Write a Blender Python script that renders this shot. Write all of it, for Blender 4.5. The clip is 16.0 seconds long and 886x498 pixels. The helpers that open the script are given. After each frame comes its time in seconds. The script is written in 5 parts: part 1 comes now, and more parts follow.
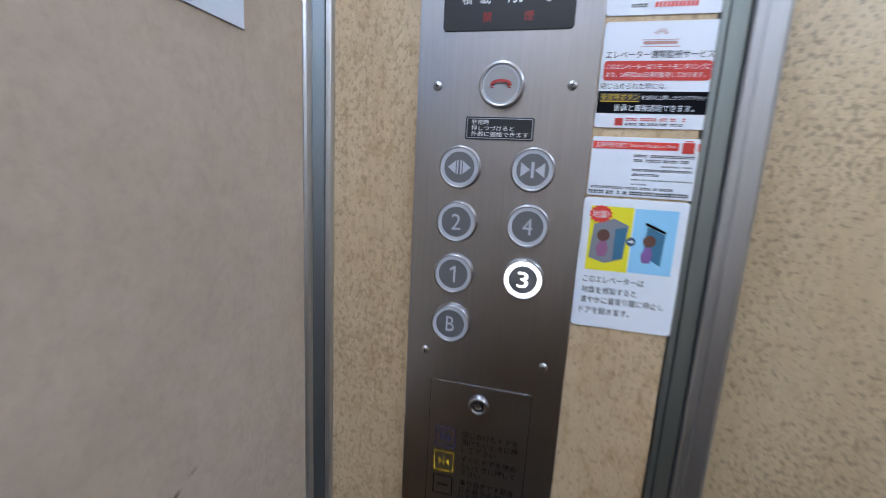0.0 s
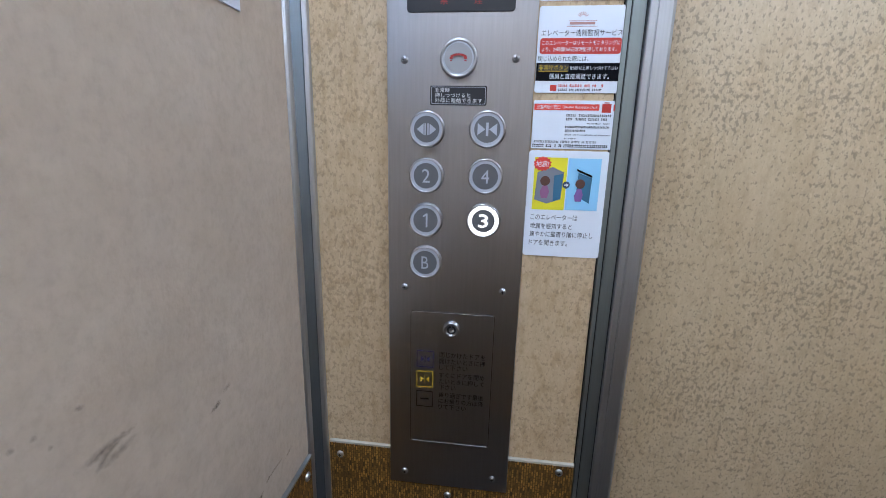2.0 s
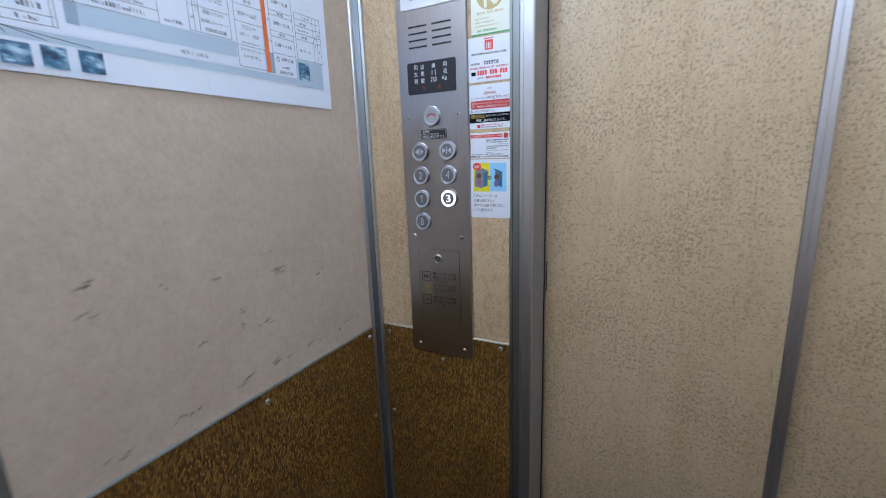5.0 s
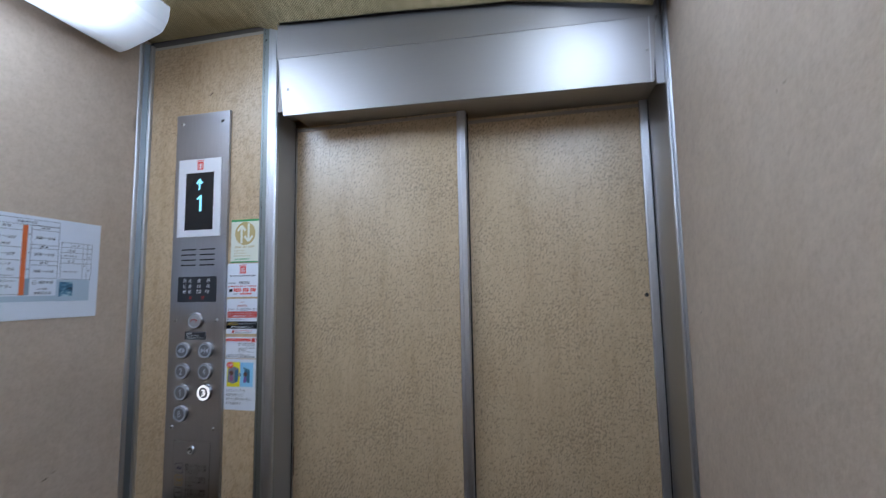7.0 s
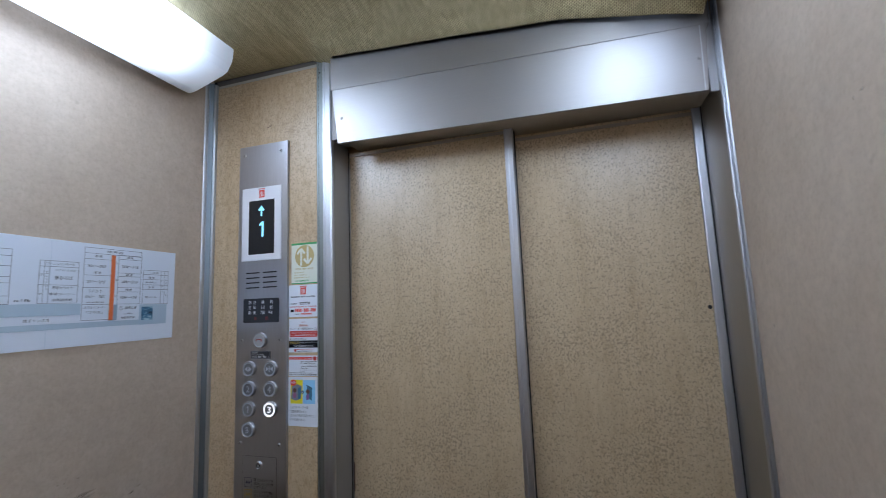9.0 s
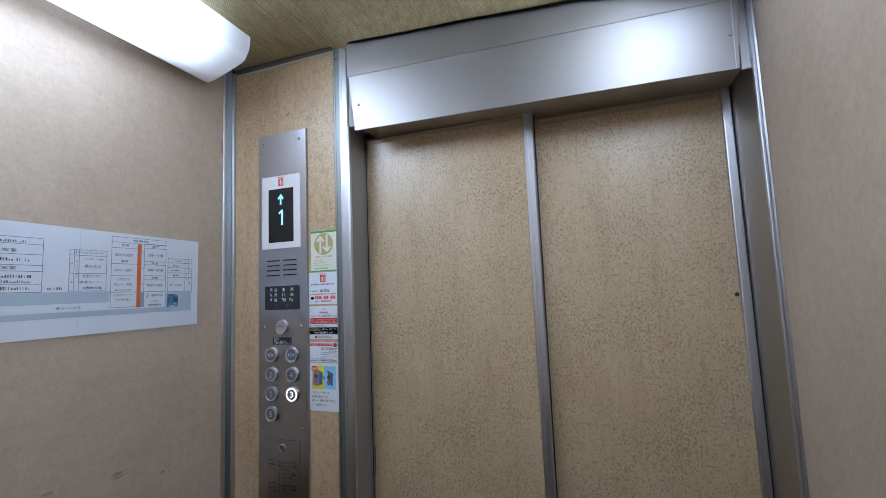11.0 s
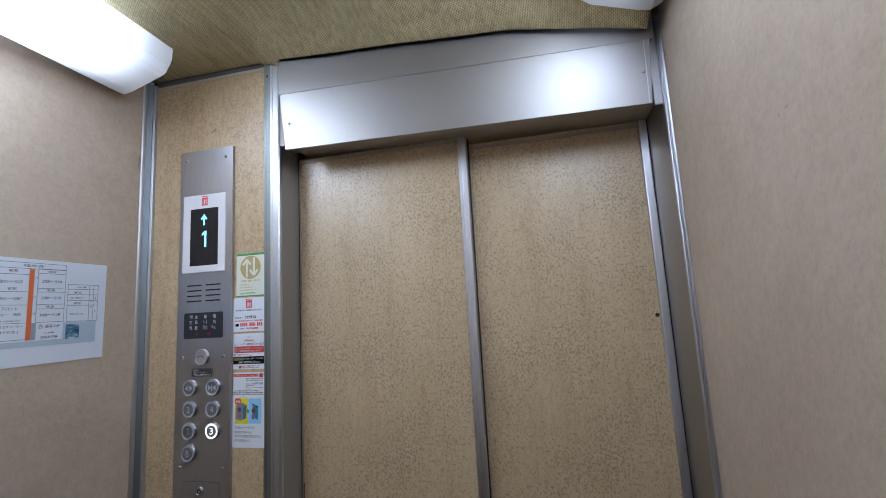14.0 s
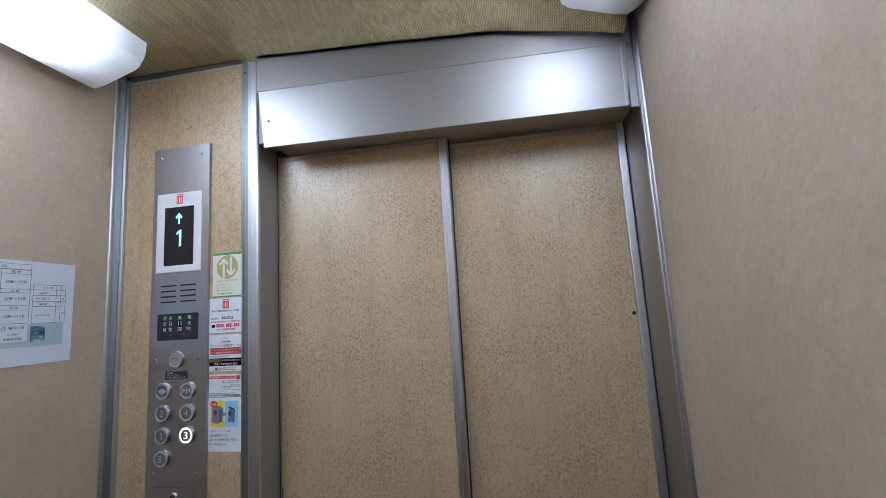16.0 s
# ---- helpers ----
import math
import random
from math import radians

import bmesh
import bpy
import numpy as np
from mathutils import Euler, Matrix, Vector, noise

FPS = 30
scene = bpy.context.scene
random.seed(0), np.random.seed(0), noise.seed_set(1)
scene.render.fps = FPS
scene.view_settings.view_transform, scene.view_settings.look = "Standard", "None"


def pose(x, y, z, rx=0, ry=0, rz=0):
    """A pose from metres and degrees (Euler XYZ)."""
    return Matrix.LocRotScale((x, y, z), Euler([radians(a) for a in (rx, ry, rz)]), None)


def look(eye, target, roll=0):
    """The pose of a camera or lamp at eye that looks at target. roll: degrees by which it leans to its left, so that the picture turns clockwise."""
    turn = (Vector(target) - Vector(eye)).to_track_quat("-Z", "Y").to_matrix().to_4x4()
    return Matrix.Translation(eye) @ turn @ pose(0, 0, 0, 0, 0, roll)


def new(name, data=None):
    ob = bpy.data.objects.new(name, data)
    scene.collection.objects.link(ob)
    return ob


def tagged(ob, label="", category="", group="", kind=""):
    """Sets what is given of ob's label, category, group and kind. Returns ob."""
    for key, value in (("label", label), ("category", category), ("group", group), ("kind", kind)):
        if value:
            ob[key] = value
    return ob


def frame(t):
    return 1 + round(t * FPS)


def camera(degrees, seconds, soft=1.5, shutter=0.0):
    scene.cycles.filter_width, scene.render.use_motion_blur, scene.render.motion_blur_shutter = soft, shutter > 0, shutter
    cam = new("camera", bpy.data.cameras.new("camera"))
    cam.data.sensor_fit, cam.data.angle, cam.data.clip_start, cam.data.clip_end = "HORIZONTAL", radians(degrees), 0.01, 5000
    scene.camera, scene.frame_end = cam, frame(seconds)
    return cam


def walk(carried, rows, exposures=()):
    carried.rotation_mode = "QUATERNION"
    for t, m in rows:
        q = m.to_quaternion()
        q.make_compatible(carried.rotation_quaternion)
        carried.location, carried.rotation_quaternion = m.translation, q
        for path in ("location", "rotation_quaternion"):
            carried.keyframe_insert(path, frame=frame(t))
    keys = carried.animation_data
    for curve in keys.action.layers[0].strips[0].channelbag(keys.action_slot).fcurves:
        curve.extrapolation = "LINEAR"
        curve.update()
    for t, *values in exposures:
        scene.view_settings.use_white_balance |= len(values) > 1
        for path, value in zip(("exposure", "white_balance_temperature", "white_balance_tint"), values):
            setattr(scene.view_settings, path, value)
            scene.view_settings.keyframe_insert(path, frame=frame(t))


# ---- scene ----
cam = camera(92.5, 16.0, soft=0.9, shutter=0.45)
PATH = [
    (0, (0.253, -0.43, 1.499), (-0.225, 1.476, 1.131), 3.1),
    (0.5, (0.249, -0.52, 1.483), (-0.02, 1.434, 1.149), 2.1),
    (1, (0.255, -0.533, 1.488), (0.032, 1.418, 1.111), 1.5),
    (1.5, (0.248, -0.529, 1.487), (0.023, 1.411, 1.057), 1.3),
    (2, (0.244, -0.525, 1.482), (0.015, 1.406, 1.015), 1.3),
    (2.5, (0.242, -0.523, 1.478), (0.035, 1.402, 0.977), 1.4),
    (3, (0.249, -0.534, 1.478), (0.062, 1.392, 0.973), 1.2),
    (3.2, (0.258, -0.543, 1.476), (0.069, 1.381, 0.962), 1.1),
    (5.3, (0.761, -0.933, 1.5), (-0.198, 0.773, 1.086), -1.9),
    (5.5, (0.82, -0.959, 1.522), (-0.134, 0.755, 1.132), -1.4),
    (6, (0.964, -0.983, 1.57), (0.177, 0.846, 1.379), -0.1),
    (6.5, (1.05, -0.983, 1.627), (0.414, 0.914, 1.64), -0.2),
    (7, (1.081, -0.974, 1.654), (0.653, 0.971, 1.837), -1.0),
    (7.5, (1.07, -0.987, 1.669), (0.719, 0.964, 1.934), -1.2),
    (8, (1.069, -0.99, 1.668), (0.679, 0.95, 1.954), -1.1),
    (8.5, (1.059, -0.994, 1.666), (0.592, 0.932, 1.931), -1.6),
    (9, (1.045, -1.003, 1.666), (0.459, 0.893, 1.912), -2.3),
    (9.5, (1.038, -1.002, 1.663), (0.372, 0.871, 1.882), -2.2),
    (12, (1.04, -0.989, 1.676), (0.386, 0.893, 1.859), -2.3),
    (12.5, (1.055, -0.978, 1.679), (0.453, 0.917, 1.893), -2.5),
    (13, (1.069, -0.972, 1.678), (0.528, 0.939, 1.916), -2.7),
    (13.5, (1.071, -0.973, 1.679), (0.588, 0.951, 1.932), -3.0),
    (14, (1.075, -0.974, 1.679), (0.639, 0.96, 1.942), -3.2),
    (14.5, (1.075, -0.973, 1.677), (0.673, 0.968, 1.943), -3.3),
    (15, (1.075, -0.975, 1.678), (0.701, 0.972, 1.943), -3.4),
    (15.5, (1.078, -0.975, 1.676), (0.722, 0.975, 1.942), -3.5),
    (16, (1.075, -0.974, 1.672), (0.726, 0.977, 1.94), -3.5),
]
walk(cam, [(t, look(e, g, r)) for t, e, g, r in PATH],
     exposures=[(0, 0.88, 6080, 10), (1.0, 0.98, 6020, 10), (2.0, 0.98, 5980, 10), (3.2, 0.90, 5960, 10), (5.3, 0.86, 5930, 10), (5.5, 0.82, 5900, 10), (6.0, 0.76, 5890, 10), (6.5, 0.46, 5890, 10), (7.0, 0.13, 5920, 10), (8.0, 0.10, 5960, 10), (9.7, 0.10, 6020, 10), (11.8, 0.20, 6210, 11), (16.0, 0.20, 6320, 12)])

# ---- world and exposure ----
world = bpy.data.worlds.new("world")
scene.world = world
world.use_nodes = True
world.node_tree.nodes["Background"].inputs[0].default_value = (0.02, 0.018, 0.015, 1)
world.node_tree.nodes["Background"].inputs[1].default_value = 0.3
LAMP = 15.6          # glow of the lamp diffusers

# ---- plan of the lift car, metres ----
W = 1.375           # inside width, west wall at x = 0
BACK = -1.36        # inside face of the back wall; the front return stands at y = 0
TOP = 2.385         # ceiling
DADO = 1.056        # top of the woven wainscot


# ---- materials ----
def links(mat):
    return mat.node_tree.nodes, mat.node_tree.links


def plain(name, colour, rough=0.5, metal=0.0, emit=0.0, emit_colour=None, coat=0.0, spec=0.5):
    mat = bpy.data.materials.new(name)
    mat.use_nodes = True
    b = mat.node_tree.nodes["Principled BSDF"]
    b.inputs["Base Color"].default_value = (*colour, 1)
    b.inputs["Roughness"].default_value = rough
    b.inputs["Metallic"].default_value = metal
    b.inputs["Coat Weight"].default_value = coat
    b.inputs["Specular IOR Level"].default_value = spec
    if emit:
        b.inputs["Emission Color"].default_value = (*(emit_colour or colour), 1)
        b.inputs["Emission Strength"].default_value = emit
    return mat


def coords(mat, su=1.0, sv=1.0):
    """A vector (x + y, z, 0), stretched: the same along walls of both headings."""
    n, l = links(mat)
    tc, sep, add, com = n.new("ShaderNodeTexCoord"), n.new("ShaderNodeSeparateXYZ"), n.new("ShaderNodeMath"), n.new("ShaderNodeCombineXYZ")
    l.new(tc.outputs["Object"], sep.inputs[0])
    l.new(sep.outputs[0], add.inputs[0])
    l.new(sep.outputs[1], add.inputs[1])
    mu, mv = n.new("ShaderNodeMath"), n.new("ShaderNodeMath")
    mu.operation = mv.operation = "MULTIPLY"
    mu.inputs[1].default_value, mv.inputs[1].default_value = su, sv
    l.new(add.outputs[0], mu.inputs[0])
    l.new(sep.outputs[2], mv.inputs[0])
    l.new(mu.outputs[0], com.inputs[0])
    l.new(mv.outputs[0], com.inputs[1])
    return com.outputs[0]


def noise_node(mat, vec, scale, detail=3.0, rough=0.5):
    n, l = links(mat)
    t = n.new("ShaderNodeTexNoise")
    t.inputs["Scale"].default_value, t.inputs["Detail"].default_value, t.inputs["Roughness"].default_value = scale, detail, rough
    l.new(vec, t.inputs["Vector"])
    return t.outputs["Fac"]


def ramp(mat, fac, stops):
    n, l = links(mat)
    r = n.new("ShaderNodeValToRGB")
    while len(r.color_ramp.elements) < len(stops):
        r.color_ramp.elements.new(0.5)
    for e, (p, c) in zip(r.color_ramp.elements, stops):
        e.position, e.color = p, (*c, 1)
    l.new(fac, r.inputs[0])
    return r.outputs[0]


def mix(mat, fac, a, b, mode="MIX"):
    n, l = links(mat)
    m = n.new("ShaderNodeMix")
    m.data_type, m.blend_type = "RGBA", mode
    for sock, v in ((m.inputs[0], fac), (m.inputs[6], a), (m.inputs[7], b)):
        if isinstance(v, (int, float)):
            sock.default_value = v
        elif isinstance(v, tuple):
            sock.default_value = (*v, 1)
        else:
            l.new(v, sock)
    return m.outputs[2]


def bump(mat, height, strength, dist=0.001):
    n, l = links(mat)
    b = n.new("ShaderNodeBump")
    b.inputs["Strength"].default_value, b.inputs["Distance"].default_value = strength, dist
    l.new(height, b.inputs["Height"])
    l.new(b.outputs[0], n["Principled BSDF"].inputs["Normal"])


def to_rough(mat, fac, lo, hi):
    n, l = links(mat)
    m = n.new("ShaderNodeMapRange")
    m.inputs[3].default_value, m.inputs[4].default_value = lo, hi
    l.new(fac, m.inputs[0])
    l.new(m.outputs[0], n["Principled BSDF"].inputs["Roughness"])


def vinyl_wall(name, dark, light):
    """Beige wall sheet: cloudy, with a fine upright grain and small stains."""
    mat = plain(name, light, 0.55, spec=0.35)
    n, l = links(mat)
    cloud = noise_node(mat, coords(mat, 1, 0.7), 4.5, 5, 0.6)
    grain = noise_node(mat, coords(mat, 1, 0.5), 190, 3, 0.6)
    col = ramp(mat, cloud, [(0.3, dark), (0.7, light)])
    col = mix(mat, 0.12, col, ramp(mat, grain, [(0.3, (0.72, 0.70, 0.68)), (0.7, (1, 1, 1))]), "MULTIPLY")
    lumps = noise_node(mat, coords(mat, 1, 0.85), 46, 3, 0.55)
    col = mix(mat, 0.40, col, ramp(mat, lumps, [(0.35, (0.80, 0.785, 0.77)), (0.65, (1, 1, 1))]), "MULTIPLY")
    pebble = noise_node(mat, coords(mat, 1, 0.8), 120, 4, 0.6)
    col = mix(mat, 0.28, col, ramp(mat, pebble, [(0.34, (0.74, 0.725, 0.71)), (0.50, (0.97, 0.97, 0.97)), (0.66, (1.06, 1.06, 1.05))]), "MULTIPLY")
    spots = noise_node(mat, coords(mat, 1, 1), 38, 2, 0.4)
    col = mix(mat, ramp(mat, spots, [(0.72, (0, 0, 0)), (0.80, (0.35, 0.35, 0.35))]), col, tuple(c * 0.55 for c in dark))
    l.new(col, n["Principled BSDF"].inputs["Base Color"])
    relief = n.new("ShaderNodeMath")
    relief.operation = "MULTIPLY_ADD"
    relief.inputs[1].default_value = 0.45
    l.new(pebble, relief.inputs[0])
    l.new(lumps, relief.inputs[2])
    bump(mat, relief.outputs[0], 0.75, 0.0014)
    to_rough(mat, cloud, 0.5, 0.62)
    return mat


def flecked_board(name, dark, light, fleck, weight=1.0, sheen=0.5, mottle=0.4):
    """Tan decorative board with short dark flecks, as if speckled cork."""
    mat = plain(name, light, 0.38, spec=sheen)
    n, l = links(mat)
    cloud = noise_node(mat, coords(mat, 1, 0.5), 3.2, 6, 0.6)
    col = ramp(mat, cloud, [(0.3, dark), (0.68, light)])
    fine = noise_node(mat, coords(mat, 1, 0.5), 260, 3, 0.6)
    col = mix(mat, 0.45, col, ramp(mat, fine, [(0.3, (0.78, 0.74, 0.66)), (0.7, (1.0, 1.0, 1.0))]), "MULTIPLY")
    streak = noise_node(mat, coords(mat, 1, 0.16), 24, 4, 0.6)
    col = mix(mat, 0.55 * mottle + 0.12, col, ramp(mat, streak, [(0.34, (0.72, 0.64, 0.52)), (0.52, (1, 1, 1)), (0.70, (1.05, 1.04, 1.02))]), "MULTIPLY")
    blot = noise_node(mat, coords(mat, 1, 0.5), 85, 5, 0.65)
    col = mix(mat, mottle, col, ramp(mat, blot, [(0.36, (0.60, 0.50, 0.36)), (0.50, (0.98, 0.97, 0.95)), (0.66, (1.10, 1.10, 1.10))]), "MULTIPLY")
    vec = coords(mat, 1, 0.7)
    dense = noise_node(mat, coords(mat, 1, 1), 6, 3)
    for scale, lo, hi, top, tint in ((215, 0.680, 0.765, 0.58 * weight, fleck), (130, 0.73, 0.87, 0.20, tuple(c * 1.3 for c in fleck)), (170, 0.725, 0.86, 0.34, tuple(min(1, c * 1.2) for c in light))):
        fl = noise_node(mat, vec if tint != light else coords(mat, 1, 0.3), scale, 2, 0.6)
        add = n.new("ShaderNodeMath")
        add.operation = "MULTIPLY_ADD"
        add.inputs[1].default_value = 0.28
        l.new(dense, add.inputs[0])
        l.new(fl, add.inputs[2])
        col = mix(mat, ramp(mat, add.outputs[0], [(lo, (0, 0, 0)), (hi, (top, top, top))]), col, tint)
    l.new(col, n["Principled BSDF"].inputs["Base Color"])
    bump(mat, fine, 0.05, 0.0003)
    to_rough(mat, cloud, 0.33, 0.43)
    return mat


def woven(name):
    """Brown and gold basket weave of the wainscot."""
    mat = plain(name, (0.14, 0.08, 0.025), 0.5)
    n, l = links(mat)
    vec = coords(mat)
    br = n.new("ShaderNodeTexBrick")
    for key, v in (("Scale", 1.0), ("Brick Width", 0.0076), ("Row Height", 0.0034), ("Mortar Size", 0.0008), ("Mortar Smooth", 0.4), ("Bias", 0.0)):
        br.inputs[key].default_value = v
    br.inputs["Color1"].default_value = (0.52, 0.29, 0.070, 1)
    br.inputs["Color2"].default_value = (0.035, 0.016, 0.005, 1)
    br.inputs["Mortar"].default_value = (0.125, 0.064, 0.017, 1)
    turn = n.new("ShaderNodeMapping")
    turn.inputs["Rotation"].default_value = (0, 0, radians(90))
    l.new(vec, turn.inputs[0])
    l.new(turn.outputs[0], br.inputs["Vector"])
    cloud = noise_node(mat, coords(mat, 1, 0.6), 9, 5, 0.6)
    col = mix(mat, 0.6, br.outputs["Color"], ramp(mat, cloud, [(0.3, (0.42, 0.36, 0.3)), (0.7, (1.0, 0.95, 0.85))]), "MULTIPLY")
    fibre = noise_node(mat, coords(mat, 1, 1.4), 330, 2, 0.6)
    col = mix(mat, 0.45, col, ramp(mat, fibre, [(0.38, (0.25, 0.2, 0.15)), (0.58, (1.3, 1.25, 1.1))]), "MULTIPLY")
    l.new(col, n["Principled BSDF"].inputs["Base Color"])
    bump(mat, br.outputs["Fac"], -0.5, 0.0008)
    to_rough(mat, cloud, 0.4, 0.6)
    return mat


def steel(name, colour, rough, su=1.0, sv=60.0, strength=0.08, streak=0.35):
    """Brushed metal; the brush runs along the axis that is stretched least."""
    mat = plain(name, colour, rough, 1.0)
    n, l = links(mat)
    brush = noise_node(mat, coords(mat, su, sv), 12, 4, 0.65)
    cloud = noise_node(mat, coords(mat), 6, 4, 0.6)
    l.new(mix(mat, streak, colour, ramp(mat, brush, [(0.3, tuple(c * 0.82 for c in colour)), (0.7, tuple(min(1, c * 1.08) for c in colour))])), n["Principled BSDF"].inputs["Base Color"])
    bump(mat, brush, strength, 0.0003)
    to_rough(mat, cloud, rough * 0.94, rough * 1.06)
    return mat


def perforated(name):
    """Straw-coloured open-weave ceiling sheet with rows of small dark holes."""
    mat = plain(name, (0.46, 0.40, 0.24), 0.7)
    n, l = links(mat)
    tc = n.new("ShaderNodeTexCoord")
    br = n.new("ShaderNodeTexBrick")
    for key, v in (("Scale", 1.0), ("Brick Width", 0.0047), ("Row Height", 0.0037), ("Mortar Size", 0.0012), ("Mortar Smooth", 0.7), ("Bias", 0.0)):
        br.inputs[key].default_value = v
    wob = n.new("ShaderNodeTexNoise")
    wob.inputs["Scale"].default_value = 35
    l.new(tc.outputs["Object"], wob.inputs["Vector"])
    mixv = n.new("ShaderNodeVectorMath")
    mixv.operation = "MULTIPLY_ADD"
    mixv.inputs[1].default_value = (0.0025, 0.0025, 0)
    l.new(wob.outputs["Color"], mixv.inputs[0])
    l.new(tc.outputs["Object"], mixv.inputs[2])
    turn = n.new("ShaderNodeMapping")
    turn.inputs["Rotation"].default_value = (0, 0, radians(90))
    l.new(mixv.outputs[0], turn.inputs[0])
    l.new(turn.outputs[0], br.inputs["Vector"])
    br.inputs["Color1"].default_value = (0.26, 0.215, 0.115, 1)
    br.inputs["Color2"].default_value = (0.40, 0.345, 0.19, 1)
    br.inputs["Mortar"].default_value = (0.66, 0.58, 0.36, 1)
    big = noise_node(mat, tc.outputs["Object"], 14, 4, 0.6)
    stretch = n.new("ShaderNodeMapping")
    stretch.inputs["Scale"].default_value = (1.0, 0.07, 1.0)
    l.new(tc.outputs["Object"], stretch.inputs[0])
    cols = noise_node(mat, stretch.outputs[0], 110, 2, 0.5)
    col = mix(mat, 0.6, br.outputs["Color"], ramp(mat, big, [(0.3, (0.72, 0.68, 0.6)), (0.7, (1, 1, 0.97))]), "MULTIPLY")
    col = mix(mat, 0.5, col, ramp(mat, cols, [(0.35, (0.66, 0.63, 0.55)), (0.62, (1.1, 1.1, 1.05))]), "MULTIPLY")
    l.new(col, n["Principled BSDF"].inputs["Base Color"])
    bump(mat, br.outputs["Fac"], 0.6, 0.0012)
    return mat


def diffuser(name, y0, y1, strength, inward):
    """Milk acrylic lit by a tube that ends short of both ends and lies off the wall."""
    mat = plain(name, (0.8, 0.82, 0.85), 0.3)
    n, l = links(mat)
    tc, sep = n.new("ShaderNodeTexCoord"), n.new("ShaderNodeSeparateXYZ")
    l.new(tc.outputs["Object"], sep.inputs[0])
    b = n["Principled BSDF"]
    b.inputs["Emission Color"].default_value = (0.78, 0.92, 1.15, 1)
    outs = []
    for edge, way in ((y0, 1), (y1, -1)):
        m = n.new("ShaderNodeMapRange")
        m.interpolation_type = "SMOOTHSTEP"
        m.inputs[1].default_value, m.inputs[2].default_value = edge, edge + way * 0.36
        m.inputs[3].default_value, m.inputs[4].default_value = 0.10, 1.0
        l.new(sep.outputs[1], m.inputs[0])
        outs.append(m.outputs[0])
    mul = n.new("ShaderNodeMath")
    mul.operation = "MULTIPLY"
    l.new(outs[0], mul.inputs[0])
    l.new(outs[1], mul.inputs[1])
    fall = n.new("ShaderNodeMath")
    fall.operation = "POWER"
    fall.inputs[1].default_value = 1.9
    l.new(mul.outputs[0], fall.inputs[0])
    mu2 = n.new("ShaderNodeMath")
    mu2.operation = "MULTIPLY"
    mu2.inputs[1].default_value = strength
    last = fall.outputs[0]
    for near, far, lo, hi in ((-0.074, 0.020, 0.05, 1.0), (0.055, 0.10, 1.0, 0.75)):
        across = n.new("ShaderNodeMapRange")
        across.interpolation_type = "SMOOTHSTEP"
        across.inputs[1].default_value, across.inputs[2].default_value = near * inward, far * inward
        across.inputs[3].default_value, across.inputs[4].default_value = lo, hi
        l.new(sep.outputs[0], across.inputs[0])
        both = n.new("ShaderNodeMath")
        both.operation = "MULTIPLY"
        l.new(last, both.inputs[0])
        l.new(across.outputs[0], both.inputs[1])
        last = both.outputs[0]
    l.new(last, mu2.inputs[0])
    l.new(mu2.outputs[0], b.inputs["Emission Strength"])
    return mat


def smudge(name, colour):
    """A rubbed mark: broken by noise, fading out towards the patch's edge."""
    mat = plain(name, colour, 0.6)
    n, l = links(mat)
    tc = n.new("ShaderNodeTexCoord")
    gr = n.new("ShaderNodeTexGradient")
    gr.gradient_type = "SPHERICAL"
    mp = n.new("ShaderNodeMapping")
    mp.inputs["Location"].default_value = (-1, -1, 0)
    mp.inputs["Scale"].default_value = (2, 2, 0)
    l.new(tc.outputs["UV"], mp.inputs[0])
    l.new(mp.outputs[0], gr.inputs[0])
    br = noise_node(mat, tc.outputs["Object"], 320, 4, 0.7)
    m = n.new("ShaderNodeMath")
    m.operation = "MULTIPLY"
    l.new(gr.outputs["Fac"], m.inputs[0])
    l.new(br, m.inputs[1])
    l.new(ramp(mat, m.outputs[0], [(0.15, (0, 0, 0)), (0.45, (0.31, 0.31, 0.31))]), n["Principled BSDF"].inputs["Alpha"])
    return mat


M_WALL = vinyl_wall("wall_vinyl", (0.507, 0.41, 0.318), (0.607, 0.502, 0.400))
M_BOARD = flecked_board("flecked_board", (0.535, 0.41, 0.255), (0.65, 0.515, 0.345), (0.16, 0.112, 0.068), 1.0, 1.0, 0.32)
M_RETURN = flecked_board("return_board", (0.535, 0.398, 0.247), (0.645, 0.503, 0.332), (0.20, 0.132, 0.078), 0.7, 0.6, 0.42)
M_WOVEN = woven("woven_wainscot")
M_STEEL = steel("brushed_steel", (0.385, 0.376, 0.376), 0.43, 1.0, 40.0, 0.012, 0.14)
M_PANEL = steel("panel_steel", (0.475, 0.485, 0.52), 0.31, 26.0, 1.0, 0.06)
M_ALU = steel("aluminium", (0.56, 0.58, 0.615), 0.42, 40.0, 1.0)
M_EDGE = steel("door_edge_aluminium", (0.70, 0.72, 0.78), 0.40, 40.0, 1.0)
M_ALU_DULL = steel("dull_aluminium", (0.42, 0.46, 0.48), 0.45, 40.0, 1.0)
M_JAMB = steel("jamb_steel", (0.43, 0.42, 0.40), 0.42, 40.0, 1.0)
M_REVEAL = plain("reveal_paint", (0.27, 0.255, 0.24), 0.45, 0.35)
M_SOFFIT = plain("soffit_paint", (0.44, 0.40, 0.34), 0.45, 0.3)
M_STRIP = steel("grey_green_strip", (0.30, 0.335, 0.33), 0.5, 40.0, 1.0)
M_TRIM = plain("dark_trim_paint", (0.13, 0.115, 0.105), 0.5)
M_TOPSTRIP = plain("worn_top_strip", (0.40, 0.35, 0.31), 0.4, 0.2)
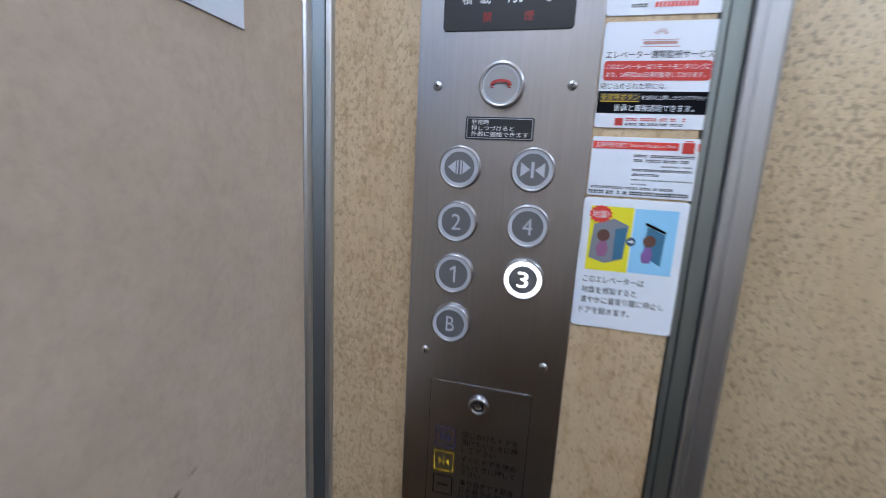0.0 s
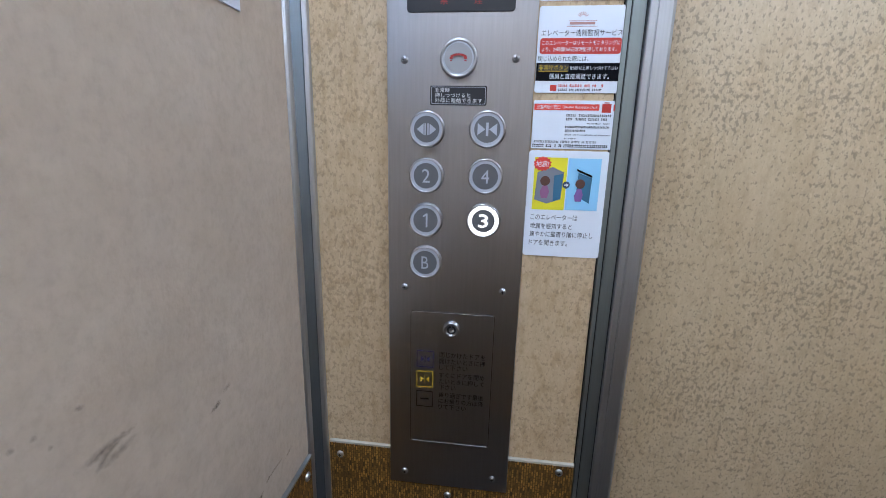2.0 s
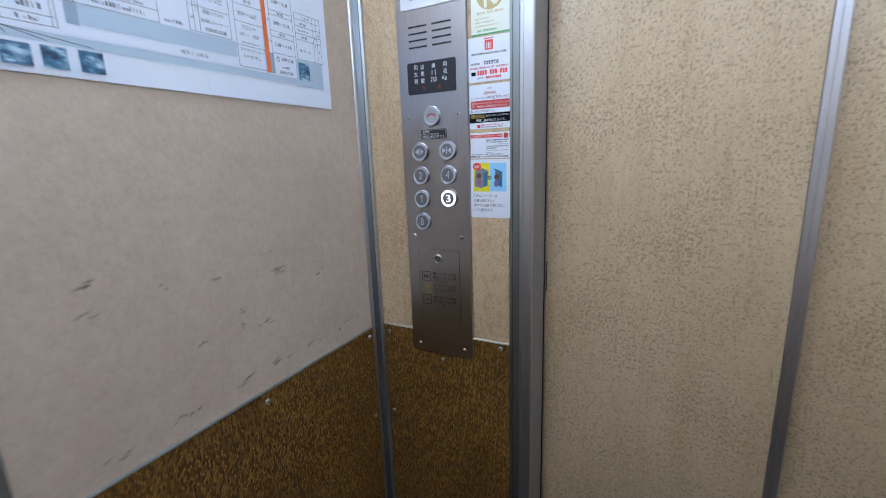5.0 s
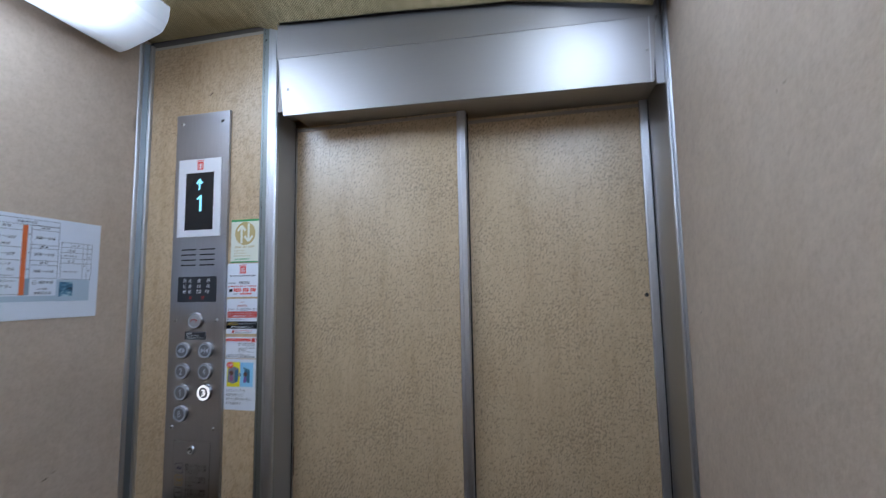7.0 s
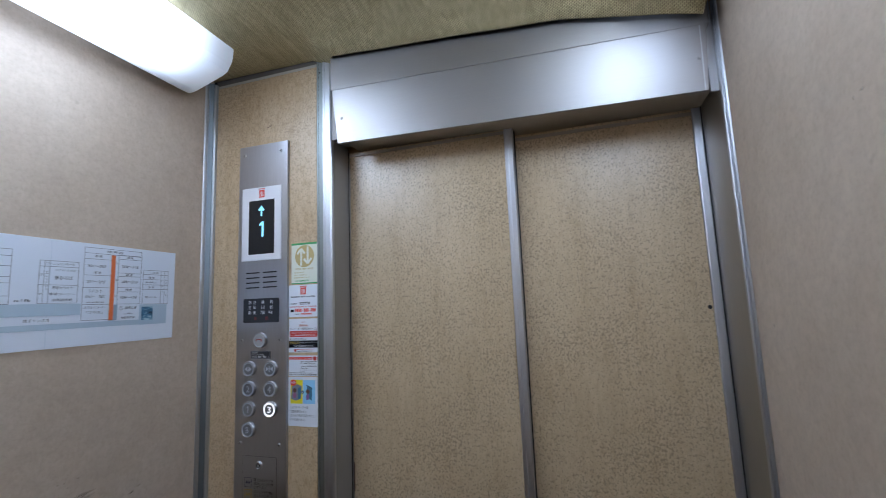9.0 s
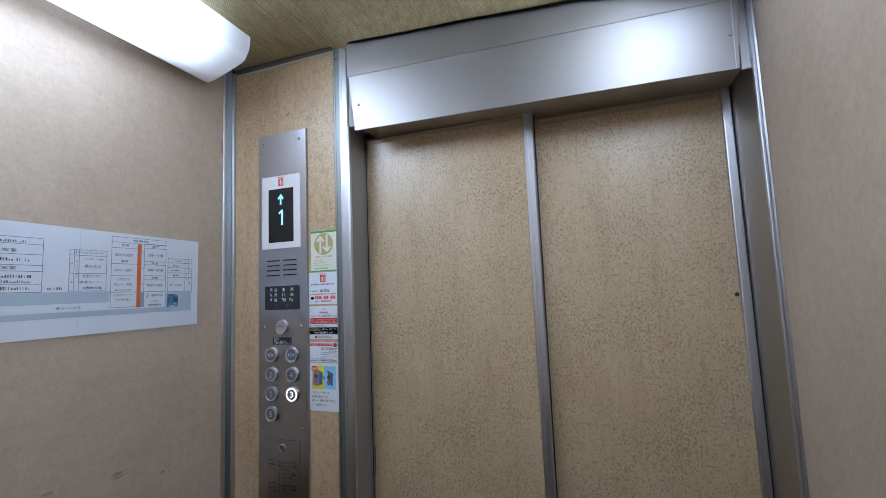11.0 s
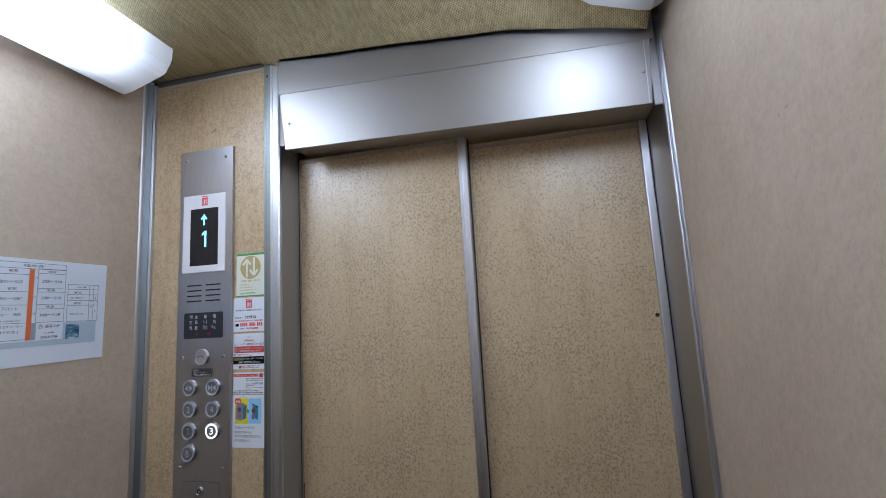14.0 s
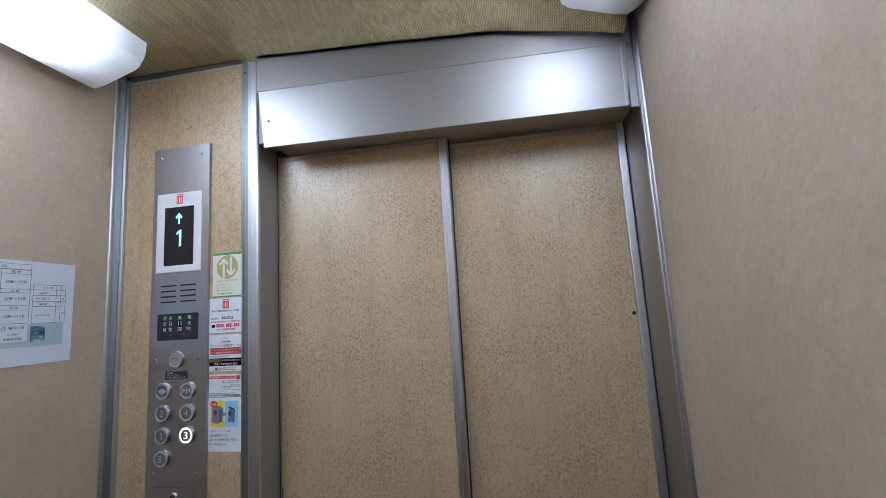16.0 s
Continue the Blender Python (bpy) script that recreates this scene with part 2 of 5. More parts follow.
M_STRIP_BLUE = steel("grey_blue_strip", (0.23, 0.265, 0.295), 0.5, 40.0, 1.0)
M_CHROME = plain("chrome", (0.46, 0.47, 0.49), 0.3, 1.0)
M_CEIL = perforated("ceiling_weave")
M_FLOOR = plain("floor_vinyl", (0.04, 0.034, 0.03), 0.5)
M_DARK = plain("dark_gap", (0.012, 0.012, 0.013), 0.6)
M_BLACK = plain("black_print", (0.01, 0.01, 0.012), 0.7, spec=0.0)
M_SCREEN = plain("screen_glass", (0.016, 0.017, 0.02), 0.12)
M_PLATE = plain("dark_plate", (0.022, 0.024, 0.03), 0.3)
M_WHITE = plain("white_bezel", (0.78, 0.79, 0.83), 0.35)
M_PAPER = plain("white_paper", (0.72, 0.77, 0.86), 0.55)
M_STICKER = plain("sticker_white", (0.76, 0.80, 0.87), 0.3)
M_INKWHITE = plain("white_print", (0.82, 0.84, 0.86), 0.4)
M_RED = plain("red_print", (0.55, 0.045, 0.035), 0.4)
M_BRIGHTRED = plain("bright_red_print", (0.75, 0.06, 0.045), 0.4)
M_DARKRED = plain("dark_red_print", (0.36, 0.025, 0.022), 0.45)
M_GREEN = plain("green_print", (0.06, 0.36, 0.12), 0.4)
M_OLIVE = plain("gold_print", (0.50, 0.40, 0.17), 0.4)
M_CREAM = plain("cream_sticker", (0.74, 0.76, 0.66), 0.35)
M_YELLOW = plain("yellow_print", (0.82, 0.74, 0.03), 0.4)
M_AMBER = plain("amber_print", (0.62, 0.42, 0.03), 0.4)
M_SKY = plain("sky_print", (0.30, 0.62, 0.88), 0.4)
M_BLUEGREY = plain("pale_blue_print", (0.45, 0.56, 0.66), 0.55)
M_GREYBLUE = plain("grey_blue_print", (0.30, 0.38, 0.48), 0.55)
M_ORANGE = plain("orange_print", (0.72, 0.17, 0.05), 0.5)
M_GREYINK = plain("grey_ink", (0.045, 0.047, 0.055), 0.5)
M_FAINT = plain("faint_ink", (0.10, 0.105, 0.125), 0.5)
M_NAVY = plain("navy_print", (0.05, 0.08, 0.16), 0.5)
M_VIOLET = plain("violet_print", (0.045, 0.042, 0.13), 0.6, spec=0.1)
M_CABIN = plain("cartoon_grey", (0.22, 0.24, 0.28), 0.4)
M_TEAL = plain("cartoon_blue", (0.05, 0.17, 0.28), 0.4)
M_BROWNINK = plain("cartoon_brown", (0.12, 0.055, 0.04), 0.4)
M_RING = plain("button_ring", (0.45, 0.48, 0.54), 0.3)
M_FACE = plain("button_face", (0.155, 0.16, 0.17), 0.35, 0.3)
M_GLYPH = plain("button_glyph", (0.47, 0.50, 0.56), 0.4)
M_LIT = plain("lit_ring", (0.9, 0.9, 0.9), 0.3, 0, 1.0, (1.0, 0.96, 0.95))
M_DIGIT = plain("lit_digit", (0.35, 0.8, 0.95), 0.3, 0, 0.85, (0.28, 0.80, 1.0))
M_SCUFF = smudge("scuff_grey", (0.09, 0.085, 0.08))
M_SCUFF_PALE = smudge("scuff_pale", (0.86, 0.83, 0.78))
M_PAINT = plain("white_paint_edge", (0.46, 0.44, 0.38), 0.5)


# ---- building helpers ----
def thing(name, loc, label, category, group="", kind=""):
    ob = new(name)
    ob.location = loc
    ob.empty_display_size = 0.02
    return tagged(ob, label, category, group, kind)


def origin(ob):
    v = Vector(ob.location)
    while ob.parent:
        ob = ob.parent
        v += Vector(ob.location)
    return v


def mesh_of(bm, name, mat, shift):
    bmesh.ops.translate(bm, verts=bm.verts, vec=-shift)
    me = bpy.data.meshes.new(name)
    bm.to_mesh(me)
    bm.free()
    me.materials.append(mat)
    return me


def part(name, bm, mat, parent, label=""):
    """Links a bmesh in world metres as one mesh object under a thing or a part."""
    ob = new(name, mesh_of(bm, name, mat, origin(parent)))
    ob.parent = parent
    return tagged(ob, label)


def solo(name, bm, mat, label, category, kind="", group=""):
    return tagged(new(name, mesh_of(bm, name, mat, Vector((0, 0, 0)))), label, category, group, kind)


def box(x0, x1, y0, y1, z0, z1, r=0.0, bm=None):
    own = bm is None
    bm = bmesh.new() if own else bm
    vs = [bm.verts.new((x, y, z)) for x in (x0, x1) for y in (y0, y1) for z in (z0, z1)]
    for f in ((0, 1, 3, 2), (4, 6, 7, 5), (0, 4, 5, 1), (2, 3, 7, 6), (0, 2, 6, 4), (1, 5, 7, 3)):
        bm.faces.new([vs[i] for i in f])
    if own:
        bmesh.ops.recalc_face_normals(bm, faces=bm.faces)
        if r:
            bmesh.ops.bevel(bm, geom=list(bm.edges), offset=r, segments=2, profile=0.5, affect="EDGES")
    return bm


def prism(profile, axis, a, b, r=0.0):
    """A closed profile drawn along an axis. For axis z the profile is (x, y), for y (x, z), for x (y, z)."""
    bm = bmesh.new()
    put = {"z": lambda p, t: (p[0], p[1], t), "y": lambda p, t: (p[0], t, p[1]), "x": lambda p, t: (t, p[0], p[1])}[axis]
    lo = [bm.verts.new(put(p, a)) for p in profile]
    hi = [bm.verts.new(put(p, b)) for p in profile]
    n = len(profile)
    bm.faces.new(lo)
    bm.faces.new(hi[::-1])
    for i in range(n):
        bm.faces.new((lo[i], lo[(i + 1) % n], hi[(i + 1) % n], hi[i]))
    bmesh.ops.recalc_face_normals(bm, faces=bm.faces)
    if r:
        bmesh.ops.bevel(bm, geom=list(bm.edges), offset=r, segments=2, profile=0.5, affect="EDGES")
    return bm


def on(plane, u, v, d):
    """A place on the front return (plane y, u = x) or the west wall (plane x, u = y), d proud of it."""
    return (u, -d, v) if plane == "y" else (d, u, v)


def rects(plane, d, *rs, bm=None):
    bm = bm or bmesh.new()
    for u0, u1, v0, v1 in rs:
        bm.faces.new([bm.verts.new(on(plane, u, v, d)) for u, v in ((u0, v0), (u1, v0), (u1, v1), (u0, v1))])
    return bm


def poly(plane, d, pts, bm=None):
    bm = bm or bmesh.new()
    bm.faces.new([bm.verts.new(on(plane, u, v, d)) for u, v in pts])
    return bm


def line(plane, d, a, b, w, bm):
    dx, dz = b[0] - a[0], b[1] - a[1]
    s = w / 2 / math.hypot(dx, dz)
    ox, oz = -dz * s, dx * s
    return poly(plane, d, [(a[0] - ox, a[1] - oz), (b[0] - ox, b[1] - oz), (b[0] + ox, b[1] + oz), (a[0] + ox, a[1] + oz)], bm)


def rounded(u0, u1, v0, v1, r, n=5):
    pts = []
    for cu, cv, a0 in ((u1 - r, v0 + r, -90), (u1 - r, v1 - r, 0), (u0 + r, v1 - r, 90), (u0 + r, v0 + r, 180)):
        for i in range(n + 1):
            a = radians(a0 + 90 * i / n)
            pts.append((cu + r * math.cos(a), cv + r * math.sin(a)))
    return pts


def slab(plane, pts, d0, d1, bevel=0.0):
    """A flat shape with thickness from d0 to d1 proud of the wall."""
    bm = bmesh.new()
    lo = [bm.verts.new(on(plane, u, v, d0)) for u, v in pts]
    hi = [bm.verts.new(on(plane, u, v, d1)) for u, v in pts]
    n = len(pts)
    top = bm.faces.new(hi)
    bm.faces.new(lo[::-1])
    for i in range(n):
        bm.faces.new((lo[i], lo[(i + 1) % n], hi[(i + 1) % n], hi[i]))
    bmesh.ops.recalc_face_normals(bm, faces=bm.faces)
    if bevel:
        bmesh.ops.bevel(bm, geom=list(top.edges), offset=bevel, segments=2, profile=0.5, affect="EDGES")
    return bm


def disc(plane, u, v, d, r, n=32, r_in=0.0, a0=0.0, a1=360.0, bm=None):
    bm = bm or bmesh.new()
    full = a1 - a0 >= 360
    cnt = n if full else n + 1
    ang = [radians(a0 + (a1 - a0) * i / n) for i in range(cnt)]
    out = [bm.verts.new(on(plane, u + r * math.cos(a), v + r * math.sin(a), d)) for a in ang]
    if r_in:
        inn = [bm.verts.new(on(plane, u + r_in * math.cos(a), v + r_in * math.sin(a), d)) for a in ang]
        for i in range(cnt if full else cnt - 1):
            j = (i + 1) % cnt
            bm.faces.new((inn[i], out[i], out[j], inn[j]))
    else:
        bm.faces.new(out)
    return bm


def lathe(plane, u, v, prof, n=24):
    """A turned shape: prof is (radius, proud) from the rim inwards."""
    bm = bmesh.new()
    rings = []
    for r, d in prof:
        if r < 1e-6:
            rings.append([bm.verts.new(on(plane, u, v, d))])
        else:
            rings.append([bm.verts.new(on(plane, u + r * math.cos(2 * math.pi * i / n), v + r * math.sin(2 * math.pi * i / n), d)) for i in range(n)])
    for a, b in zip(rings, rings[1:]):
        for i in range(n):
            j = (i + 1) % n
            if len(b) == 1:
                bm.faces.new((a[i], a[j], b[0]))
            else:
                bm.faces.new((a[i], a[j], b[j], b[i]))
    for f in bm.faces:
        f.smooth = True
    return bm


def letters(body, plane, d, u0, u1, v0, v1, keep=False):
    """Flat letters of the built-in font, fitted into a rectangle; keep: only its height is filled, from u0 on."""
    cu = bpy.data.curves.new("letters", "FONT")
    cu.body, cu.resolution_u = body, 3
    ob = new("letters", cu)
    bpy.context.view_layer.update()
    me = bpy.data.meshes.new_from_object(ob.evaluated_get(bpy.context.evaluated_depsgraph_get()))
    bpy.data.objects.remove(ob)
    bpy.data.curves.remove(cu)
    bm = bmesh.new()
    bm.from_mesh(me)
    bpy.data.meshes.remove(me)
    xs, ys = [v.co.x for v in bm.verts], [v.co.y for v in bm.verts]
    a, b, c, e = min(xs), max(xs), min(ys), max(ys)
    kv = (v1 - v0) / max(e - c, 1e-6)
    ku = kv if keep else (u1 - u0) / max(b - a, 1e-6)
    for v in bm.verts:
        v.co = on(plane, u0 + (v.co.x - a) * ku, v0 + (v.co.y - c) * kv, d)
    return bm


def strokes(plane, d, u0, u1, v, h, seed, fill=0.75, bm=None):
    """A row of bars the size of letters that cannot be read."""
    rnd = random.Random(seed)
    bm = bm or bmesh.new()
    u = u0
    while u < u1 - h * 0.3:
        w = h * rnd.uniform(0.5, 1.0)
        if rnd.random() < 0.9:
            e = min(u + w * fill, u1)
            rects(plane, d, (u, e, v + h * 0.55, v + h * rnd.uniform(0.75, 1.0)), (u, e, v, v + h * rnd.uniform(0.2, 0.35)), bm=bm)
            m = u + (e - u) * rnd.uniform(0.3, 0.6)
            rects(plane, d + 0.00003, (m, m + h * 0.16, v, v + h), bm=bm)
        u += w
    return bm


def blocks(plane, d, u0, u1, v, h, seed):
    """A row of small separate bars, as figures that cannot be read."""
    rnd = random.Random(seed)
    bm = bmesh.new()
    u = u0
    while u + h * 0.45 <= u1:
        if rnd.random() < 0.93:
            k = rnd.choice((0.16, 0.3, 0.45))
            rects(plane, d, (u, u + h * k, v, v + h * rnd.choice((0.55, 0.9, 1.0))), bm=bm)
        u += h * rnd.uniform(0.6, 0.8)
    return bm


def screw(name, plane, u, v, d, r, parent, label=""):
    ob = part(name, lathe(plane, u, v, [(r, d), (r * 0.95, d + r * 0.3), (r * 0.65, d + r * 0.55), (0, d + r * 0.66)], 14), M_CHROME, parent, label)
    s = r * 0.5
    bm = rects(plane, d + r * 0.70, (u - s, u + s, v - s * 0.22, v + s * 0.22))
    rects(plane, d + r * 0.705, (u - s * 0.22, u + s * 0.22, v - s, v + s), bm=bm)
    part("slot", bm, M_DARK, ob)
    return ob


# ---- setting: walls, floor, ceiling ----
T = 0.035
wall_w = solo("wall_west", box(-T, 0, BACK, 0.0, 0, 2.46), M_WALL, "beige vinyl-faced lift wall with scuffs", "wall", "structure")
wall_e = solo("wall_east", box(W, W + T, BACK, 0.0, 0, 2.46), M_WALL, "plain beige vinyl-faced lift wall", "wall", "structure")
solo("wall_south", box(-T, W + T, BACK - T, BACK, 0, 2.46), M_WALL, "plain beige back wall of the lift", "wall", "structure")
wall_n = solo("wall_north", box(0.0, 0.372, 0.0, 0.03, 0, 2.362, 0.001), M_RETURN, "tan flecked board beside the lift door", "wall", "structure")
part("backing", box(-T, 0.405, 0.031, 0.05, 0, 2.46), M_DARK, wall_n)
part("edge_line", box(0.010, 0.372, -0.0015, 0.003, 2.357, 2.3645), M_PAINT, wall_n, "chipped white paint line")
solo("floor", box(-T, W + T, BACK - T, 0.135, -0.04, 0), M_FLOOR, "dark vinyl lift floor", "floor", "structure")


def ceiling_sheet():
    """A thin sheet that sags towards the door and hangs loose at the far corner."""
    drop = [(0.0, 0.0), (0.36, 0.004), (0.455, 0.043), (0.62, 0.056), (0.78, 0.065), (1.05, 0.085), (1.175, 0.109), (1.275, 0.128), (1.375, 0.154)]
    bm = bmesh.new()
    nx, ny = 56, 60
    rows = []
    for j in range(ny + 1):
        y = -0.055 + (BACK + 0.055) * (j / ny) ** 1.5
        row = []
        for i in range(nx + 1):
            x = 0.004 + (W - 0.012 - 0.028 * max(0.0, 1 + (y + 0.055) / 0.12)) * i / nx
            yy = y if x > 0.435 else (y + 0.055) * (BACK / (BACK + 0.055)) if j else -0.002
            for (xa, da), (xb, db) in zip(drop, drop[1:]):
                if xa <= x <= xb:
                    s = (x - xa) / (xb - xa)
                    dz = da + (db - da) * s
                    break
            else:
                dz = drop[-1][1]
            k = math.exp(-((-y - 0.055) / 0.085) ** 1.3) if y < -0.055 else 1.0
            row.append(bm.verts.new((x, yy, TOP - dz * k + 0.0015 * noise.noise((x * 5, y * 5, 0)))))
        rows.append(row)
    for a, b in zip(rows, rows[1:]):
        for i in range(nx):
            bm.faces.new((a[i], b[i], b[i + 1], a[i + 1]))
    for f in bm.faces:
        f.smooth = True
    bmesh.ops.recalc_face_normals(bm, faces=bm.faces)
    bmesh.ops.solidify(bm, geom=list(bm.faces), thickness=0.003)
    return bm


solo("ceiling", ceiling_sheet(), M_CEIL, "sagging straw-coloured perforated ceiling sheet, loose at one corner", "ceiling", "structure")
solo("ceiling_backing", box(-T, W + T, BACK - T, 0.135, 2.46, 2.50), M_DARK, "dark board above the ceiling sheet", "ceiling", "structure")
solo("trim_top", box(0.008, 0.40, 0.002, 0.028, 2.366, 2.41), M_TRIM, "dark metal trim above the flecked board", "trim", "structure")

for u0, u1, h in ((0.245, 0.271, 0.0020), (0.268, 0.312, 0.0034), (0.310, 0.338, 0.0024), (0.336, 0.369, 0.0038)):
    part("chip", box(u0, u1, -0.0016, 0.0004, 2.3605 - h, 2.3612, 0.0002), M_PAINT, wall_n, "white chipped top edge")

# woven wainscot sheets with their beads and screws
dado_w = solo("wainscot_west", box(0.0005, 0.005, -0.7385, -0.036, 0.02, DADO - 0.004, 0.0008), M_WOVEN, "brown and gold woven wainscot on the west wall", "wainscot", "structure")
part("bead", box(0.0005, 0.0065, -0.7385, -0.036, DADO - 0.0035, DADO, 0.0006), M_ALU_DULL, dado_w)
solo("wainscot_west_rear", box(0.0005, 0.005, BACK, -0.7645, 0.02, DADO - 0.004, 0.0008), M_WOVEN, "brown and gold woven wainscot on the west wall", "wainscot", "structure")
dado_n = solo("wainscot_north", box(0.020, 0.372, -0.005, -0.0005, 0.02, DADO - 0.002, 0.0008), M_WOVEN, "brown and gold woven wainscot under the control panel", "wainscot", "structure")
part("bead", box(0.020, 0.372, -0.0058, -0.0005, DADO - 0.0012, DADO + 0.0022, 0.0005), M_PAINT, dado_n, "worn white bead")
solo("wainscot_east", box(W - 0.005, W - 0.0005, BACK, -0.012, 0.02, DADO - 0.004, 0.0008), M_WOVEN, "brown and gold woven wainscot on the east wall", "wainscot", "structure")
solo("wainscot_south", box(0.006, W - 0.006, BACK + 0.0005, BACK + 0.005, 0.02, DADO - 0.004, 0.0008), M_WOVEN, "brown and gold woven wainscot on the back wall", "wainscot", "structure")
for u in (-0.713, -0.381, -0.051):
    screw("screw", "x", u, 1.032, 0.005, 0.0065, dado_w)
for u, v in ((0.036, 1.036), (0.197, 0.985), (0.352, 1.044), (0.036, 0.80)):
    screw("screw", "y", u, v, 0.005, 0.0055, dado_n)
screw("screw", "x", -0.051, 0.80, 0.005, 0.0055, dado_w)

# upright metal strips
solo("corner_strip_west", prism([(0.0, -0.0228), (0.0036, -0.0228), (0.0046, -0.0222), (0.0122, -0.0128), (0.0126, -0.0105), (0.0126, 0.0), (0.0, 0.0)], "z", 0.02, 2.37, 0.0003), M_STRIP_BLUE, "grey-blue aluminium corner strip", "trim", "structure")
solo("corner_strip_bead", prism([(0.0128, -0.0118), (0.0172, -0.0104), (0.0180, -0.0092), (0.0172, -0.0002), (0.0128, -0.0002)], "z", 0.02, 2.368, 0.0003), M_ALU, "bright worn edge of the corner strip", "trim", "structure")
solo("corner_strip_edge", prism([(0.0002, -0.0345), (0.0014, -0.0345), (0.0034, -0.0320), (0.0042, -0.0280), (0.0042, -0.0230), (0.0002, -0.0230)], "z", 0.02, 2.37, 0.0004), M_ALU, "bright flange of the corner strip", "trim", "structure")
solo("wall_strip", prism([(0.0, -0.764), (0.007, -0.762), (0.007, -0.741), (0.0, -0.739)], "z", 0.02, 2.38, 0.0008), M_ALU_DULL, "grey metal strip over the wall joint", "trim", "structure")

# ---- door surround ----
jamb = thing("door_jamb_west", (0.41, 0, 0), "bright aluminium and steel jamb column", "door jamb", kind="structure")
part("side_strip", prism([(0.3738, 0.003), (0.3738, -0.0012), (0.3745, -0.0020), (0.3792, -0.0020), (0.3796, -0.0008), (0.3806, -0.0008), (0.3810, -0.0024), (0.3942, -0.0034), (0.3949, -0.0026), (0.3949, 0.003)], "z", 0.02, 2.372), M_STRIP, jamb, "grey-green aluminium strip")
part("groove", box(0.3793, 0.3809, -0.0012, 0.0, 0.02, 2.372), M_DARK, jamb, "dark groove")
part("column", prism([(0.3964, 0.045), (0.3964, -0.0068), (0.3978, -0.0084), (0.4040, -0.0084), (0.4046, -0.0074), (0.4054, -0.0074), (0.4060, -0.0084), (0.4200, -0.0084), (0.4240, -0.0050), (0.4242, 0.0040), (0.4160, 0.045)], "z", 0.0, 2.376), M_ALU, jamb)
part("groove", box(0.3950, 0.3963, -0.0010, 0.02, 0.0, 2.372), M_DARK, jamb, "dark groove")
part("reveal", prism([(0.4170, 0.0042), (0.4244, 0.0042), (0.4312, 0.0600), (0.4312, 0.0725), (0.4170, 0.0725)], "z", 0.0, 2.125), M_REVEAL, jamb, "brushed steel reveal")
part("screw", lathe("y", 0.3845, 2.335, [(0.003, 0.0023), (0.002, 0.0034), (0, 0.0038)], 10), M_DARK, jamb)

jamb_e = thing("door_jamb_east", (1.36, 0, 0), "dark brushed steel closing jamb", "door jamb", kind="structure")
part("reveal", prism([(1.3582, 0.130), (1.3582, 0.084), (1.3592, 0.080), (1.3640, -0.018), (1.3745, -0.018), (1.3745, 0.130)], "z", 0.0, 2.25, 0.0006), M_JAMB, jamb_e)
part("strip", prism([(1.3640, -0.0185), (1.3645, -0.025), (1.3665, -0.0265), (1.3680, -0.0235), (1.3695, -0.0235), (1.3705, -0.027), (1.3742, -0.028), (1.3745, -0.0185)], "z", 0.0, 2.285, 0.0003), M_ALU, jamb_e, "bright aluminium corner strip")
part("head_plate", box(1.3480, 1.3638, -0.0165, -0.0100, 2.085, 2.30, 0.0005), M_ALU, jamb_e, "pale plate beside the header")


def lean(bm):
    """The header box hangs a little lower at its far end."""
    for v in bm.verts:
        v.co.z -= (0.026 if v.co.z > 2.2 else 0.0185) * (v.co.x - 0.46) / 0.88
    return bm


header = thing("door_header", (0.9, 0, 2.1), "brushed steel header box over the lift door", "door header", kind="structure")
part("upper_band", lean(box(0.4445, 1.352, -0.0425, 0.09, 2.2492, 2.41, 0.001)), M_STEEL, header)
cover = lean(prism([(-0.0455, 2.2472), (-0.0370, 2.0985), (-0.030, 2.0985), (-0.030, 2.2472)], "x", 0.4625, 1.3390, 0.0010))
for v in cover.verts:
    v.co.x += (-0.0115 if v.co.x < 0.5 else 0.0075 if v.co.x > 1.3 else 0.0) * (v.co.z - 2.09) / 0.15
part("lower_panel", cover, M_STEEL, header, "sloping steel cover panel")
part("soffit", lean(box(0.4585, 1.3400, -0.0295, 0.128, 2.1195, 2.1265)), M_SOFFIT, header, "dull painted soffit")
part("soffit_end", lean(box(1.3402, 1.3575, -0.0050, 0.128, 2.1195, 2.1265)), M_SOFFIT, header, "dull painted soffit")
part("soffit_lip", lean(box(0.4625, 1.3390, -0.0295, -0.0235, 2.1000, 2.1190, 0.0005)), M_SOFFIT, header, "folded lip of the cover panel")
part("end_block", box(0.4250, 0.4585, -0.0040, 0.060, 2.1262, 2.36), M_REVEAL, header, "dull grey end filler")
part("end_fold", lean(prism([(-0.0463, 2.2470), (-0.0378, 2.0990), (-0.0370, 2.0990), (-0.0455, 2.2470)], "x", 1.3315, 1.3335)), M_ALU, header)
for u, v in ((0.477, 2.166), (1.3270, 2.151)):
    part("screw", lathe("y", u, v, [(0.0042, 0.0400), (0.003, 0.0432), (0, 0.0437)], 12), M_JAMB, header)

